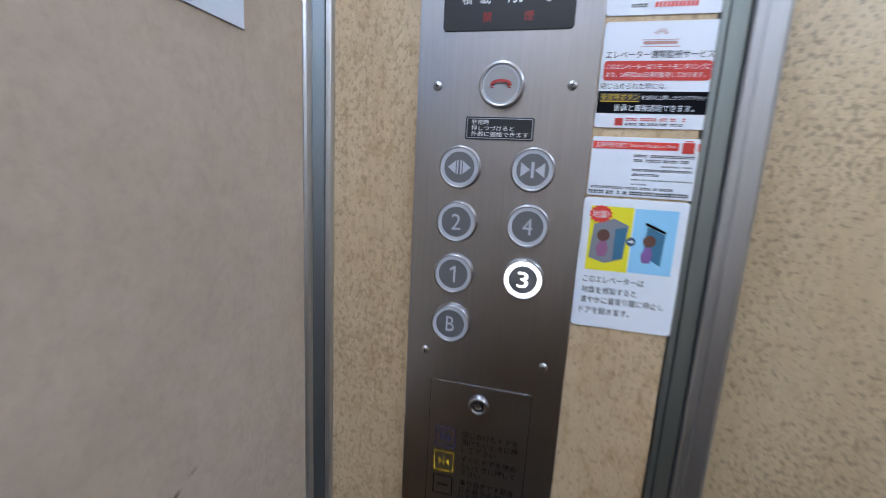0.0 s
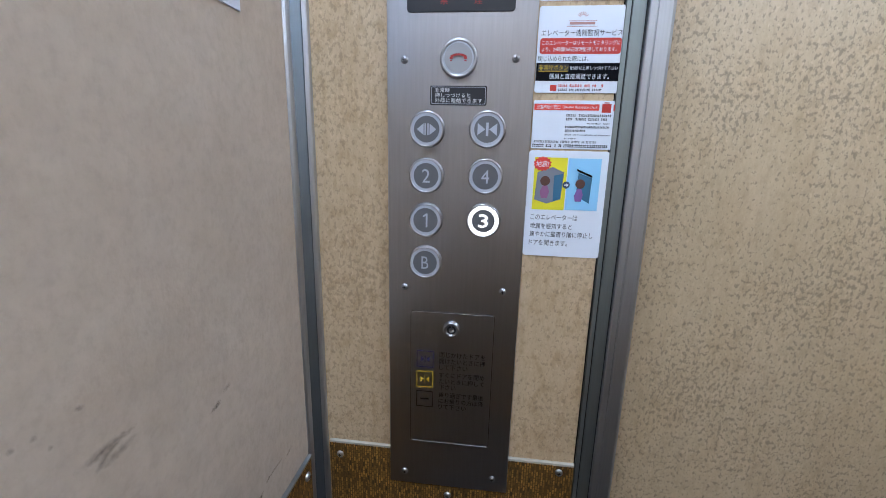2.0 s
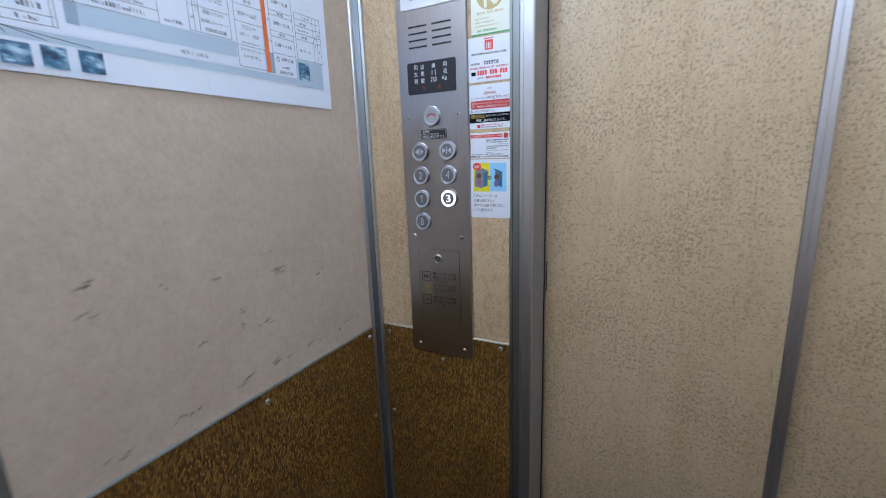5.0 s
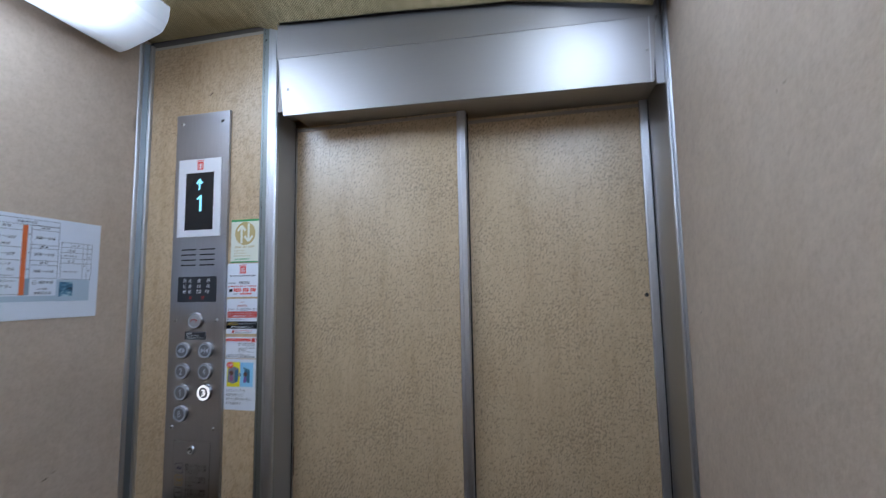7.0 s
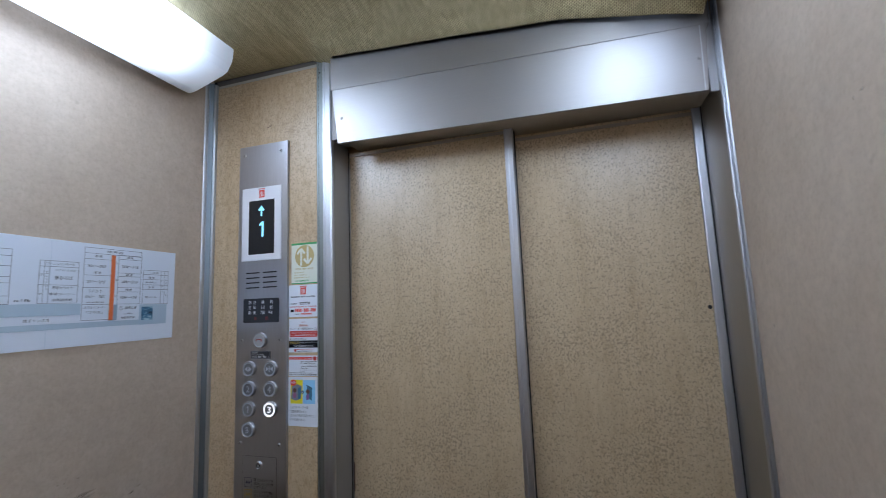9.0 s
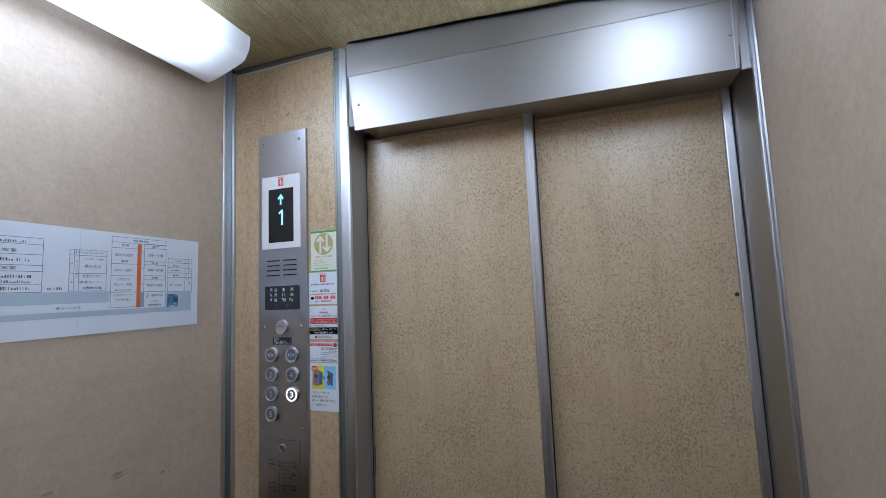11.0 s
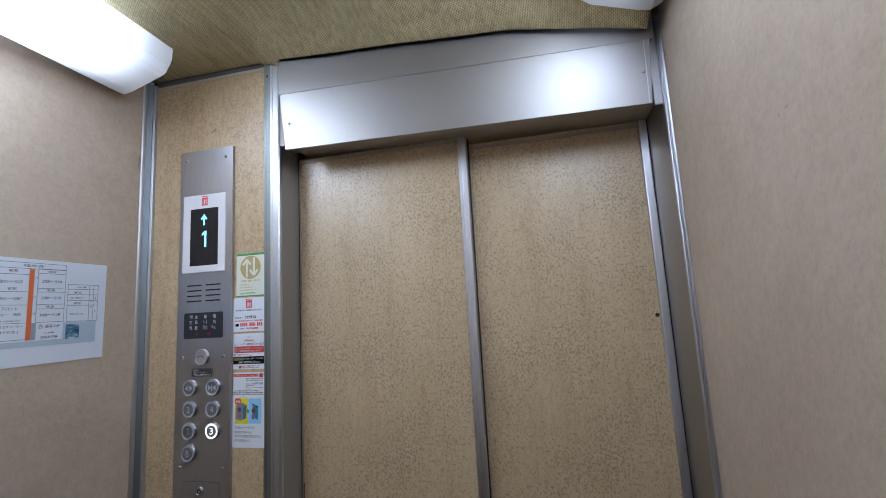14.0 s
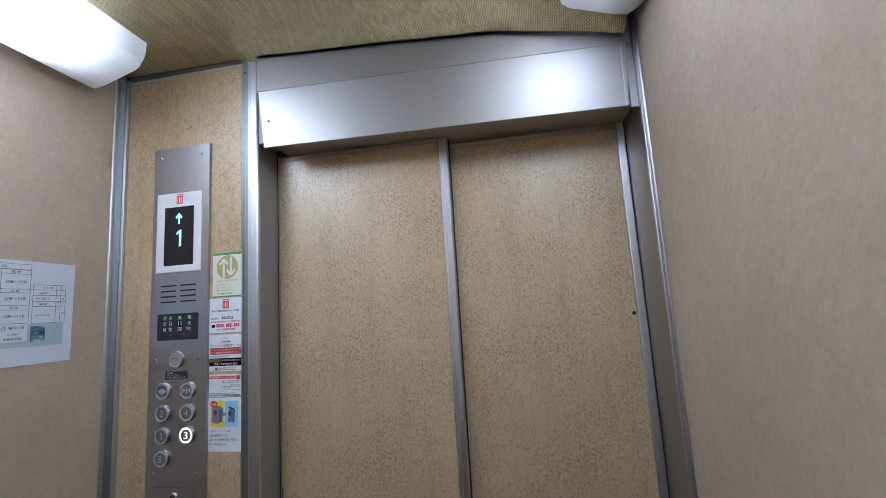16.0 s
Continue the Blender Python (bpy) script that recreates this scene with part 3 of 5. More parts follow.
# ---- the two sliding door leaves, shut ----
door_1 = thing("door_1", (0.67, 0.04, 0), "shut tan flecked lift door leaf with aluminium edge", "lift door", "lift door leaves", "structure")
part("leaf", box(0.4335, 0.8915, 0.0760, 0.1000, 0.012, 2.1120, 0.0015), M_BOARD, door_1)
part("edge_strip", prism([(0.8920, 0.100), (0.8920, 0.0735), (0.8940, 0.0720), (0.9008, 0.0720), (0.9014, 0.0735), (0.9026, 0.0735), (0.9032, 0.0720), (0.9130, 0.0720), (0.9150, 0.0740), (0.9150, 0.100)], "z", 0.012, 2.1140, 0.0003), M_EDGE, door_1, "aluminium edge strip")
part("top_strip", box(0.4345, 0.8915, 0.0722, 0.0757, 2.0985, 2.1060, 0.0006), M_TOPSTRIP, door_1)
part("side_seam", box(0.4313, 0.4334, 0.0722, 0.0960, 0.012, 2.1140), M_DARK, door_1, "thin black line in the door joint")
part("side_bead", box(0.4336, 0.4356, 0.0715, 0.0758, 0.012, 2.1120, 0.0004), M_JAMB, door_1)
part("knock", box(0.4358, 0.4380, 0.0748, 0.0759, 1.17, 1.245, 0.0004), M_BROWNINK, door_1, "dark worn patch on the edge")
door_2 = thing("door_2", (1.12, 0.10, 0), "shut tan flecked lift door leaf with aluminium edge", "lift door", "lift door leaves", "structure")
part("leaf", box(0.885, 1.3375, 0.1015, 0.1250, 0.012, 2.0990, 0.0015), M_BOARD, door_2)
part("edge_strip", prism([(1.3380, 0.125), (1.3380, 0.0985), (1.3400, 0.0970), (1.3545, 0.0970), (1.3562, 0.0990), (1.3562, 0.125)], "z", 0.012, 2.0990, 0.0005), M_EDGE, door_2, "aluminium edge strip")
part("top_strip", box(0.9165, 1.3370, 0.0975, 0.1005, 2.0825, 2.0908, 0.0006), M_TOPSTRIP, door_2)
# black strip drawn for the thin shadow line right of the middle edge strip
part("mid_shadow_line", box(0.9152, 0.9178, 0.0930, 0.1012, 0.012, 2.1120), M_DARK, door_2, "thin black line in the door joint")
part("closing_seam", box(1.3564, 1.3580, 0.0990, 0.1220, 0.012, 2.1120), M_DARK, door_2, "thin black line in the door joint")
part("knock", lathe("y", 1.3300, 1.6300, [(0.0050, -0.1014), (0.0020, -0.1011), (0, -0.1010)], 7), M_DARK, door_2, "small dark dent")
for z0, z1, w in ((1.598, 1.616, 0.0016), (1.545, 1.566, 0.0012), (1.440, 1.520, 0.0018), (1.405, 1.418, 0.0012)):
    part("chip", box(1.3377 - w, 1.3378, 0.1000, 0.1016, z0, z1, 0.0002), M_PAINT, door_2, "pale chipped edge")

# ---- ceiling lamps ----
LY0, LY1 = -1.30, -0.122
M_DIFF = diffuser("milk_acrylic", LY0 + 0.46, LY1 + 0.46, LAMP, 1)
M_DIFF_EAST = diffuser("milk_acrylic_east", LY0 + 0.46, LY1 + 0.46, LAMP * 0.87, -1)


def ceiling_lamp(mirror, dy=0.0):
    """Trough of milk acrylic, lowest near the wall and rising towards the middle of the car."""
    prof = [(0.004, 2.386), (0.004, 2.310), (0.012, 2.300), (0.026, 2.287), (0.046, 2.276), (0.070, 2.279), (0.160, 2.305), (0.176, 2.313), (0.186, 2.330), (0.190, 2.386)]
    if mirror:
        prof = [(W - x if x < 0.006 else W + 0.012 - x, z - (0.010 + 0.014 * (1 - x / 0.19) if z < 2.38 else 0)) for x, z in prof]
    lamp = thing("ceiling_lamp", ((W - 0.1) if mirror else 0.1, -0.46 + dy, 2.386), "long milky acrylic ceiling lamp, lit", "ceiling lamp", "ceiling lamps")
    bm = prism(prof, "y", LY0 + dy, LY1 + dy)
    cap = [e for e in bm.edges if all(abs(v.co.y - LY1 - dy) < 1e-5 and v.co.z < 2.38 for v in e.verts)]
    bmesh.ops.bevel(bm, geom=cap, offset=0.012, segments=3, profile=0.5, affect="EDGES")
    side = bmesh.new()
    wallward = 1 if mirror else -1
    bm.normal_update()
    for f in [f for f in bm.faces if f.normal.x * wallward > 0.4 and abs(f.normal.y) < 0.3]:
        side.faces.new([side.verts.new(v.co) for v in f.verts])
        bm.faces.remove(f)
    bmesh.ops.remove_doubles(side, verts=side.verts, dist=0.0001)
    part("diffuser", bm, M_DIFF_EAST if mirror else M_DIFF, lamp)
    part("wall_side", side, M_DIFF_EAST if mirror else M_DIFF, lamp, "milky side against the wall")
    xs = (0.002, 0.194) if not mirror else (W - 0.182, W - 0.002)
    part("base_plate", box(xs[0], xs[1], LY0 + dy - 0.004, LY1 + dy + 0.004, 2.3865, 2.392, 0.001), M_WHITE, lamp)


ceiling_lamp(False)
ceiling_lamp(True, 0.037)

# ---- scuffs on the west wall ----
def mark(name, plane, d, u, v, w, h, angle, mat, parent):
    bm = bmesh.new()
    uv = bm.loops.layers.uv.new("UVMap")
    c, s = math.cos(radians(angle)), math.sin(radians(angle))
    f = bm.faces.new([bm.verts.new(on(plane, u + (a * w * c - b * h * s) / 2, v + (a * w * s + b * h * c) / 2, d)) for a, b in ((-1, -1), (1, -1), (1, 1), (-1, 1))])
    for lp, q in zip(f.loops, ((0, 0), (1, 0), (1, 1), (0, 1))):
        lp[uv].uv = q
    part(name, bm, mat, parent)


SCUFFS = [(-0.632, 1.341, 0.03, 0.010), (-0.641, 1.293, 0.045, 0.022), (-0.443, 1.297, 0.020, 0.010), (-0.402, 1.225, 0.014, 0.014),
          (-0.402, 1.200, 0.014, 0.014), (-0.358, 1.184, 0.035, 0.03), (-0.146, 1.103, 0.022, 0.026), (-0.114, 1.108, 0.055, 0.022), (-0.245, 1.098, 0.055, 0.020),
          (-0.328, 1.100, 0.050, 0.024), (-0.421, 1.100, 0.055, 0.024), (-0.513, 1.092, 0.02, 0.012), (-0.537, 1.090, 0.025, 0.012), (-0.632, 1.086, 0.03, 0.012),
          (-0.532, 1.31, 0.02, 0.01), (-0.20, 1.25, 0.025, 0.012), (-0.48, 1.20, 0.02, 0.01)]
for u, v, w, h in SCUFFS:
    for k in range(random.choice((2, 3, 3, 4))):
        mark("scuff", "x", 0.0006 + k * 0.00004, u + random.uniform(-0.5, 0.5) * w, v + random.uniform(-0.5, 0.5) * h, w * random.uniform(0.4, 1.1), random.uniform(0.006, 0.012), random.uniform(0, 22), M_SCUFF, wall_w)
for u, v, w, h, a in ((-0.318, 1.2865, 0.058, 0.011, 4), (-0.312, 1.2850, 0.050, 0.010, 6), (-0.306, 1.2770, 0.046, 0.011, 9), (-0.316, 1.2800, 0.030, 0.010, 30), (-0.296, 1.2860, 0.022, 0.007, 12), (-0.3265, 1.3235, 0.011, 0.006, -8), (-0.353, 1.322, 0.007, 0.006, 0), (-0.346, 1.311, 0.006, 0.006, 0), (-0.364, 1.323, 0.008, 0.006, 0), (-0.038, 2.125, 0.026, 0.09, 0)):
    mark("scuff", "x", 0.0009, u, v, w, h, a, M_SCUFF, wall_w)


# ---- control panel ----
cop = thing("lift_control_panel", (0.197, 0, 1.0), "tall brushed steel lift control panel with round buttons", "control panel")
FD = 0.0085
part("faceplate", slab("y", [(0.1125, 1.003), (0.2815, 1.003), (0.2815, 2.147), (0.1125, 2.147)], 0.0003, FD, 0.0007), M_PANEL, cop)
for u, v in ((0.132, 2.120), (0.259, 2.119), (0.133, 1.579), (0.260, 1.580), (0.1335, 1.304), (0.260, 1.305), (0.134, 1.0225), (0.260, 1.0245)):
    screw("screw", "y", u, v, FD, 0.0046, cop)

disp = part("floor_display", slab("y", [(0.127, 1.803), (0.2625, 1.803), (0.2625, 2.017), (0.127, 2.017)], FD, FD + 0.003, 0.0008), M_WHITE, cop, "white display bezel")
D = FD + 0.0035
part("screen", rects("y", D, (0.152, 0.2405, 1.821, 1.978)), M_SCREEN, disp, "black glass screen")
part("digit", poly("y", D + 0.0004, [(0.1975, 1.871), (0.2040, 1.871), (0.2040, 1.915), (0.1990, 1.915), (0.1895, 1.9085), (0.1895, 1.9020), (0.1975, 1.9065)]), M_DIGIT, disp, "pale blue glowing digit one")
bm = rects("y", D + 0.0004, (0.1935, 0.1985, 1.931, 1.954))
poly("y", D + 0.0005, [(0.1855, 1.949), (0.1895, 1.9455), (0.196, 1.953), (0.2025, 1.9455), (0.2065, 1.949), (0.196, 1.962)], bm)
part("arrow", bm, M_DIGIT, disp, "pale blue glowing up arrow")
bm = rects("y", D, (0.187, 0.206, 1.986, 2.008), (0.185, 0.208, 2.0105, 2.0125))
part("mark", bm, M_BRIGHTRED, disp, "small red maker's mark")
bm = rects("y", D + 0.0003, (0.190, 0.1915, 1.989, 2.004), (0.1945, 0.1985, 1.989, 2.004), (0.2015, 0.203, 1.989, 2.004))
part("mark_inset", bm, M_WHITE, disp)

for cu in (0.1425, 0.201):
    for k in range(4):
        v = 1.7675 - k * 0.0140
        # flat dark shape for the shade inside the slot; the faceplate has no hole
        part("speaker_slot", poly("y", FD + 0.0003, rounded(cu, cu + 0.047, v - 0.0010, v + 0.0026, 0.0017, 4)), M_DARK, cop)
        # chrome bar added for the highlight along the slot's lower edge
        part("speaker_lip_highlight", slab("y", rounded(cu - 0.0004, cu + 0.0474, v - 0.0046, v - 0.0012, 0.0016, 4), FD, FD + 0.0008, 0.0004), M_CHROME, cop)

plate = part("capacity_plate", slab("y", rounded(0.136, 0.2565, 1.628, 1.6955, 0.004), FD, FD + 0.0012, 0.0004), M_PLATE, cop, "black plate with white capacity lettering")
P = FD + 0.0016
for r, (words, v) in enumerate(((("用", "途", "乗", "用"), 1.6795), (("定", "員", "11", "名"), 1.6655), (("積", "載", "750", "Kg"), 1.6510))):
    for wd, u, w in zip(words, (0.1535, 0.1705, 0.1985, 0.2265), (0.0095, 0.0095, 0.0095, 0.0095)):
        if wd in ("750", "Kg"):
            u, w = u - 0.003, 0.0145 if wd == "750" else 0.0115
        part("letter", letters(wd, "y", P, u, u + w, v, v + 0.0098), M_INKWHITE, plate)
for wd, u in (("禁", 0.1735), ("煙", 0.2115)):
    part("letter", letters(wd, "y", P, u, u + 0.0088, 1.6355, 1.6440), M_DARKRED, plate, "red lettering")

call = part("call_button", lathe("y", 0.196, 1.5795, [(0.0212, FD), (0.0212, FD + 0.0058), (0.0202, FD + 0.0070), (0.0180, FD + 0.0070), (0.0174, FD + 0.0062)], 40), M_CHROME, cop, "round emergency call button with chrome rim")
part("face", disc("y", 0.196, 1.5795, FD + 0.0063, 0.0176, 40), plain("call_cap", (0.33, 0.335, 0.345), 0.35), call)
bm = disc("y", 0.196, 1.5655, FD + 0.0076, 0.0186, 16, 0.0163, 60, 120)
rects("y", FD + 0.0078, (0.1862, 0.1896, 1.5782, 1.5806), (0.2024, 0.2058, 1.5782, 1.5806), (0.1866, 0.1892, 1.5760, 1.5770), (0.2028, 0.2054, 1.5760, 1.5770), bm=bm)
part("rim", disc("y", 0.196, 1.5795, FD + 0.0068, 0.0174, 40, 0.0158), M_RING, call)
part("handset", bm, M_DARKRED, call, "red telephone handset symbol")

lab = part("call_label", slab("y", rounded(0.1635, 0.2295, 1.5295, 1.5510, 0.002), FD, FD + 0.0012, 0.0003), M_PLATE, cop, "small black label")
part("outline", slab("y", rounded(0.1650, 0.2280, 1.5308, 1.5497, 0.0015), FD, FD + 0.00135), M_GLYPH, lab)
part("ground", slab("y", rounded(0.1656, 0.2274, 1.5314, 1.5491, 0.0013), FD, FD + 0.0015), M_PLATE, lab)
for wd, u1, v in (("非常時", 0.1865, 1.5435), ("押しつづけると", 0.2105, 1.5380), ("外部に連絡できます", 0.2245, 1.5325)):
    part("letters", letters(wd, "y", FD + 0.0019, 0.1695, u1, v, v + 0.0047), M_INKWHITE, lab)


def lift_button(u, v, glyph, lit=False):
    b = part("button", lathe("y", u, v, [(0.0210, FD), (0.0210, FD + 0.0062), (0.0200, FD + 0.0074), (0.0188, FD + 0.0074), (0.0184, FD + 0.0068)], 40), M_CHROME, cop, "lit white button" if lit else "")
    part("ring", disc("y", u, v, FD + 0.0069, 0.0186, 40, 0.0140 if lit else 0.0151), M_LIT if lit else M_RING, b)
    part("face", disc("y", u, v, FD + 0.0067, 0.0152, 40), M_FACE, b)
    d, mat = FD + 0.0072, M_LIT if lit else M_GLYPH
    if glyph == "open":
        bm = poly("y", d, [(u - 0.0115, v), (u - 0.0035, v - 0.0065), (u - 0.0035, v + 0.0065)])
        poly("y", d, [(u + 0.0115, v), (u + 0.0035, v + 0.0065), (u + 0.0035, v - 0.0065)], bm)
        rects("y", d, (u - 0.0025, u - 0.0009, v - 0.0068, v + 0.0068), (u + 0.0009, u + 0.0025, v - 0.0068, v + 0.0068), bm=bm)
    elif glyph == "shut":
        bm = poly("y", d, [(u - 0.0022, v), (u - 0.0112, v + 0.0068), (u - 0.0112, v - 0.0068)])
        poly("y", d, [(u + 0.0022, v), (u + 0.0112, v - 0.0068), (u + 0.0112, v + 0.0068)], bm)
        rects("y", d + 0.0001, (u - 0.0014, u + 0.0014, v - 0.0075, v + 0.0075), bm=bm)
    else:
        w = (0.0044 if glyph == "B" else 0.0048) * (1.15 if lit else 1)
        bm = poly("y", d, [(u + 0.0004, v - 0.0085), (u + 0.0026, v - 0.0085), (u + 0.0026, v + 0.0085), (u + 0.0008, v + 0.0085), (u - 0.0034, v + 0.0055), (u - 0.0034, v + 0.0033), (u + 0.0004, v + 0.0056)]) if glyph == "1" else letters(glyph, "y", d, u - w, u + w, v - 0.0080, v + 0.0080)
    part("symbol", bm, mat, b)


for u, v, g in ((0.161, 1.502, "open"), (0.2318, 1.503, "shut"), (0.161, 1.448, "2"), (0.2318, 1.449, "4"), (0.161, 1.394, "1"), (0.2318, 1.396, "3"), (0.161, 1.340, "B")):
    lift_button(u, v, g, g == "3")

cover = part("access_cover", slab("y", rounded(0.1425, 0.2515, 1.0765, 1.2715, 0.003), FD - 0.0004, FD + 0.0009, 0.0002), M_PANEL, cop, "flush service cover")
part("cover_gap", slab("y", rounded(0.1418, 0.2522, 1.0758, 1.2722, 0.0035), FD - 0.0003, FD + 0.0003), M_DARK, cop)
part("cover_lip", box(0.1440, 0.2500, -FD - 0.0014, -FD - 0.0006, 1.0756, 1.0765, 0.0002), M_ALU, cop, "bright lower edge of the cover")
C = FD + 0.0016
key = part("key_lock", lathe("y", 0.1968, 1.2500, [(0.0112, C - 0.001), (0.0112, C + 0.003), (0.0098, C + 0.0048), (0.0075, C + 0.0048), (0.0068, C + 0.0030), (0, C + 0.0030)], 28), M_CHROME, cover, "round chrome key lock")
part("keyway", disc("y", 0.1968, 1.2500, C + 0.0036, 0.0060, 20, 0.0036, 100, 440), M_DARK, key)
for v, mat, wds in ((1.2040, M_VIOLET, ("閉じかけたドアを", "開けたいときに押", "して下さい")), (1.1740, M_AMBER, ("すぐにドアを閉め", "たいときに押して", "下さい")), (1.1440, M_BLACK, ("乗り過ぎです最後", "にお乗りの方は降", "りて下さい"))):
    a, b, h = 0.1505, 0.1735, 0.0122
    w = 0.0011
    bm = rects("y", C, (a, b, v + h - w, v + h), (a, b, v - h, v - h + w), (a, a + w, v - h + w, v + h - w), (b - w, b, v - h + w, v + h - w))
    m = (a + b) / 2
    if mat is not M_BLACK:
        poly("y", C, [(m - 0.0015, v), (m - 0.006, v + 0.0045), (m - 0.006, v - 0.0045)], bm)
        poly("y", C, [(m + 0.0015, v), (m + 0.006, v - 0.0045), (m + 0.006, v + 0.0045)], bm)
        rects("y", C + 0.0001, (m - 0.0006, m + 0.0006, v - 0.005, v + 0.005), bm=bm)
    else:
        rects("y", C, (m - 0.006, m + 0.006, v - 0.001, v + 0.001), bm=bm)
    part("pictogram", bm, mat, cover)
    for i, wd in enumerate(wds):
        u1 = 0.2425 if len(wd) == 8 else 0.1815 + 0.0076 * len(wd)
        zz = v + 0.0042 - i * 0.0092
        part("letters", letters(wd, "y", C, 0.1815, u1, zz, zz + 0.0078), M_BLACK, cover)


# ---- stickers beside the panel ----
def sticker(label, u0, u1, v0, v1, mat, r=0.003):
    st = thing("sticker", ((u0 + u1) / 2, 0, v0), label, "sticker", "stickers beside the control panel")
    part("sheet", slab("y", rounded(u0, u1, v0, v1, r), 0.0003, 0.0011, 0.0002), mat, st)
    return st


S1, S2, S3 = 0.0014, 0.0017, 0.0020
st = sticker("cream certificate sticker with green bands and gold disc", 0.2905, 0.3735, 1.7300, 1.8440, M_CREAM, 0.001)
part("band", rects("y", S1, (0.2905, 0.3735, 1.8385, 1.8440)), M_GREEN, st)
part("band", rects("y", S1, (0.2905, 0.3735, 1.7300, 1.7330)), M_GREEN, st)
part("disc", disc("y", 0.3330, 1.8065, S1, 0.0330 * 0.93, 36), M_OLIVE, st)
bm = bmesh.new()
for cu, up in ((0.3225, 1), (0.3435, -1)):
    b0, t0 = 1.8065 - up * 0.026, 1.8065 + up * 0.021
    rects("y", S2, (cu - 0.0032, cu + 0.0032, min(b0, t0), max(b0, t0)), bm=bm)
    line("y", S2 + 0.0002, (cu, t0), (cu - 0.012, t0 - up * 0.014), 0.006, bm)
    line("y", S2 + 0.0004, (cu, t0), (cu + 0.012, t0 - up * 0.014), 0.006, bm)
part("arrows", bm, M_CREAM, st)
bm = strokes("y", S1, 0.304, 0.362, 1.7690, 0.0045, 3)
for k in range(3):
    strokes("y", S1, 0.300, 0.330 + 0.01 * k, 1.7600 - k * 0.007, 0.0028, 40 + k, bm=bm)
part("print", bm, M_OLIVE, st)
part("foot_print", strokes("y", S1, 0.301, 0.352, 1.7365, 0.0042, 8), M_GREEN, st)

st = sticker("white contact sticker with red mark and red number row", 0.2820, 0.3755, 1.6400, 1.7275, M_STICKER)
part("mark", rects("y", S1, (0.320, 0.338, 1.7010, 1.7200), (0.318, 0.340, 1.7220, 1.7240)), M_BRIGHTRED, st)
part("mark_inset", rects("y", S2, (0.3235, 0.325, 1.7035, 1.716), (0.3275, 0.3305, 1.7035, 1.716), (0.333, 0.3345, 1.7035, 1.716)), M_STICKER, st)
part("print", strokes("y", S1, 0.290, 0.366, 1.6930, 0.0038, 11), M_BLACK, st)
part("code_bar", strokes("y", S1, 0.318, 0.352, 1.6735, 0.0070, 12), M_GREYINK, st)
part("print", strokes("y", S1, 0.288, 0.308, 1.6745, 0.0035, 13), M_GREYINK, st)
part("print", strokes("y", S1, 0.286, 0.370, 1.6660, 0.0035, 14), M_RED, st)
bm = bmesh.new()
for k, w in enumerate((1, 1, 1, 1, 0, 1, 1, 1, 0, 1, 1, 1)):
    u = 0.3030 + k * 0.00555
    rects("y", S1, (u, u + (0.0042 if w else 0.0022), 1.6535 if w else 1.6560, 1.6625 if w else 1.6575), bm=bm)
part("number_bars", bm, M_BRIGHTRED, st)
part("phone_mark", rects("y", S1, (0.2890, 0.2990, 1.6535, 1.6605)), M_BLACK, st)
bm = bmesh.new()
for k in range(11):
    u = 0.322 + k * 0.0031
    rects("y", S1, (u, u + 0.0023, 1.6460, 1.6502), bm=bm)
part("number_bars", bm, M_BRIGHTRED, st)
part("print", strokes("y", S1, 0.303, 0.319, 1.6462, 0.0030, 16), M_GREYINK, st)

st = sticker("white remote monitoring sticker with red and black bands", 0.2830, 0.3765, 1.5450, 1.6350, M_STICKER)
bm = bmesh.new()
for k in range(7):
    a = radians(30 + 20 * k)
    line("y", S1, (0.3300 + 0.003 * math.cos(a), 1.6225 + 0.003 * math.sin(a)), (0.3300 + 0.0065 * math.cos(a), 1.6225 + 0.0065 * math.sin(a)), 0.0007, bm)
rects("y", S1, (0.3150, 0.3450, 1.6195, 1.6200), (0.3165, 0.3435, 1.6160, 1.6185), (0.3140, 0.3460, 1.6138, 1.6144), bm=bm)
part("emblem", bm, plain("rose_print", (0.50, 0.28, 0.26), 0.4), st, "faded rose emblem")
part("letters", letters("エレベーター遠隔監視サービス", "y", S1, 0.2865, 0.3735, 1.6045, 1.6110), M_BLACK, st)
red = part("red_band", poly("y", S1, rounded(0.2860, 0.3735, 1.5860, 1.6025, 0.0028)), M_RED, st)
part("letters", letters("このエレベーターはリモートモニタリングに", "y", S2, 0.2880, 0.3720, 1.5952, 1.6000), M_STICKER, red)
part("letters", letters("より、24時間365日常時監視しております。", "y", S2, 0.2880, 0.3690, 1.5885, 1.5932), M_STICKER, red)
part("letters", letters("閉じ込められた際には、", "y", S1, 0.2850, 0.3400, 1.5785, 1.5840), M_BLACK, st)
blk = part("black_band", rects("y", S1, (0.2835, 0.3760, 1.5577, 1.5768)), M_BLACK, st)
part("chip", rects("y", S2, (0.2855, 0.3195, 1.5683, 1.5752)), plain("chip_black", (0.03, 0.03, 0.03), 0.4), blk)
part("letters", letters("非常呼ボタン", "y", S3, 0.2863, 0.3187, 1.5690, 1.5747), M_AMBER, blk)
part("underline", rects("y", S3, (0.2863, 0.3187, 1.5676, 1.5684)), M_AMBER, blk)
part("letters", letters("を5秒以上押しつづけて下さい", "y", S2, 0.3205, 0.3725, 1.5695, 1.5735), M_STICKER, blk)
part("letters", letters("係員と直接通話できます。", "y", S2, 0.2985, 0.3640, 1.5597, 1.5655), M_STICKER, blk)
part("mark", rects("y", S1, (0.3005, 0.3075, 1.5470, 1.5535)), M_RED, st)
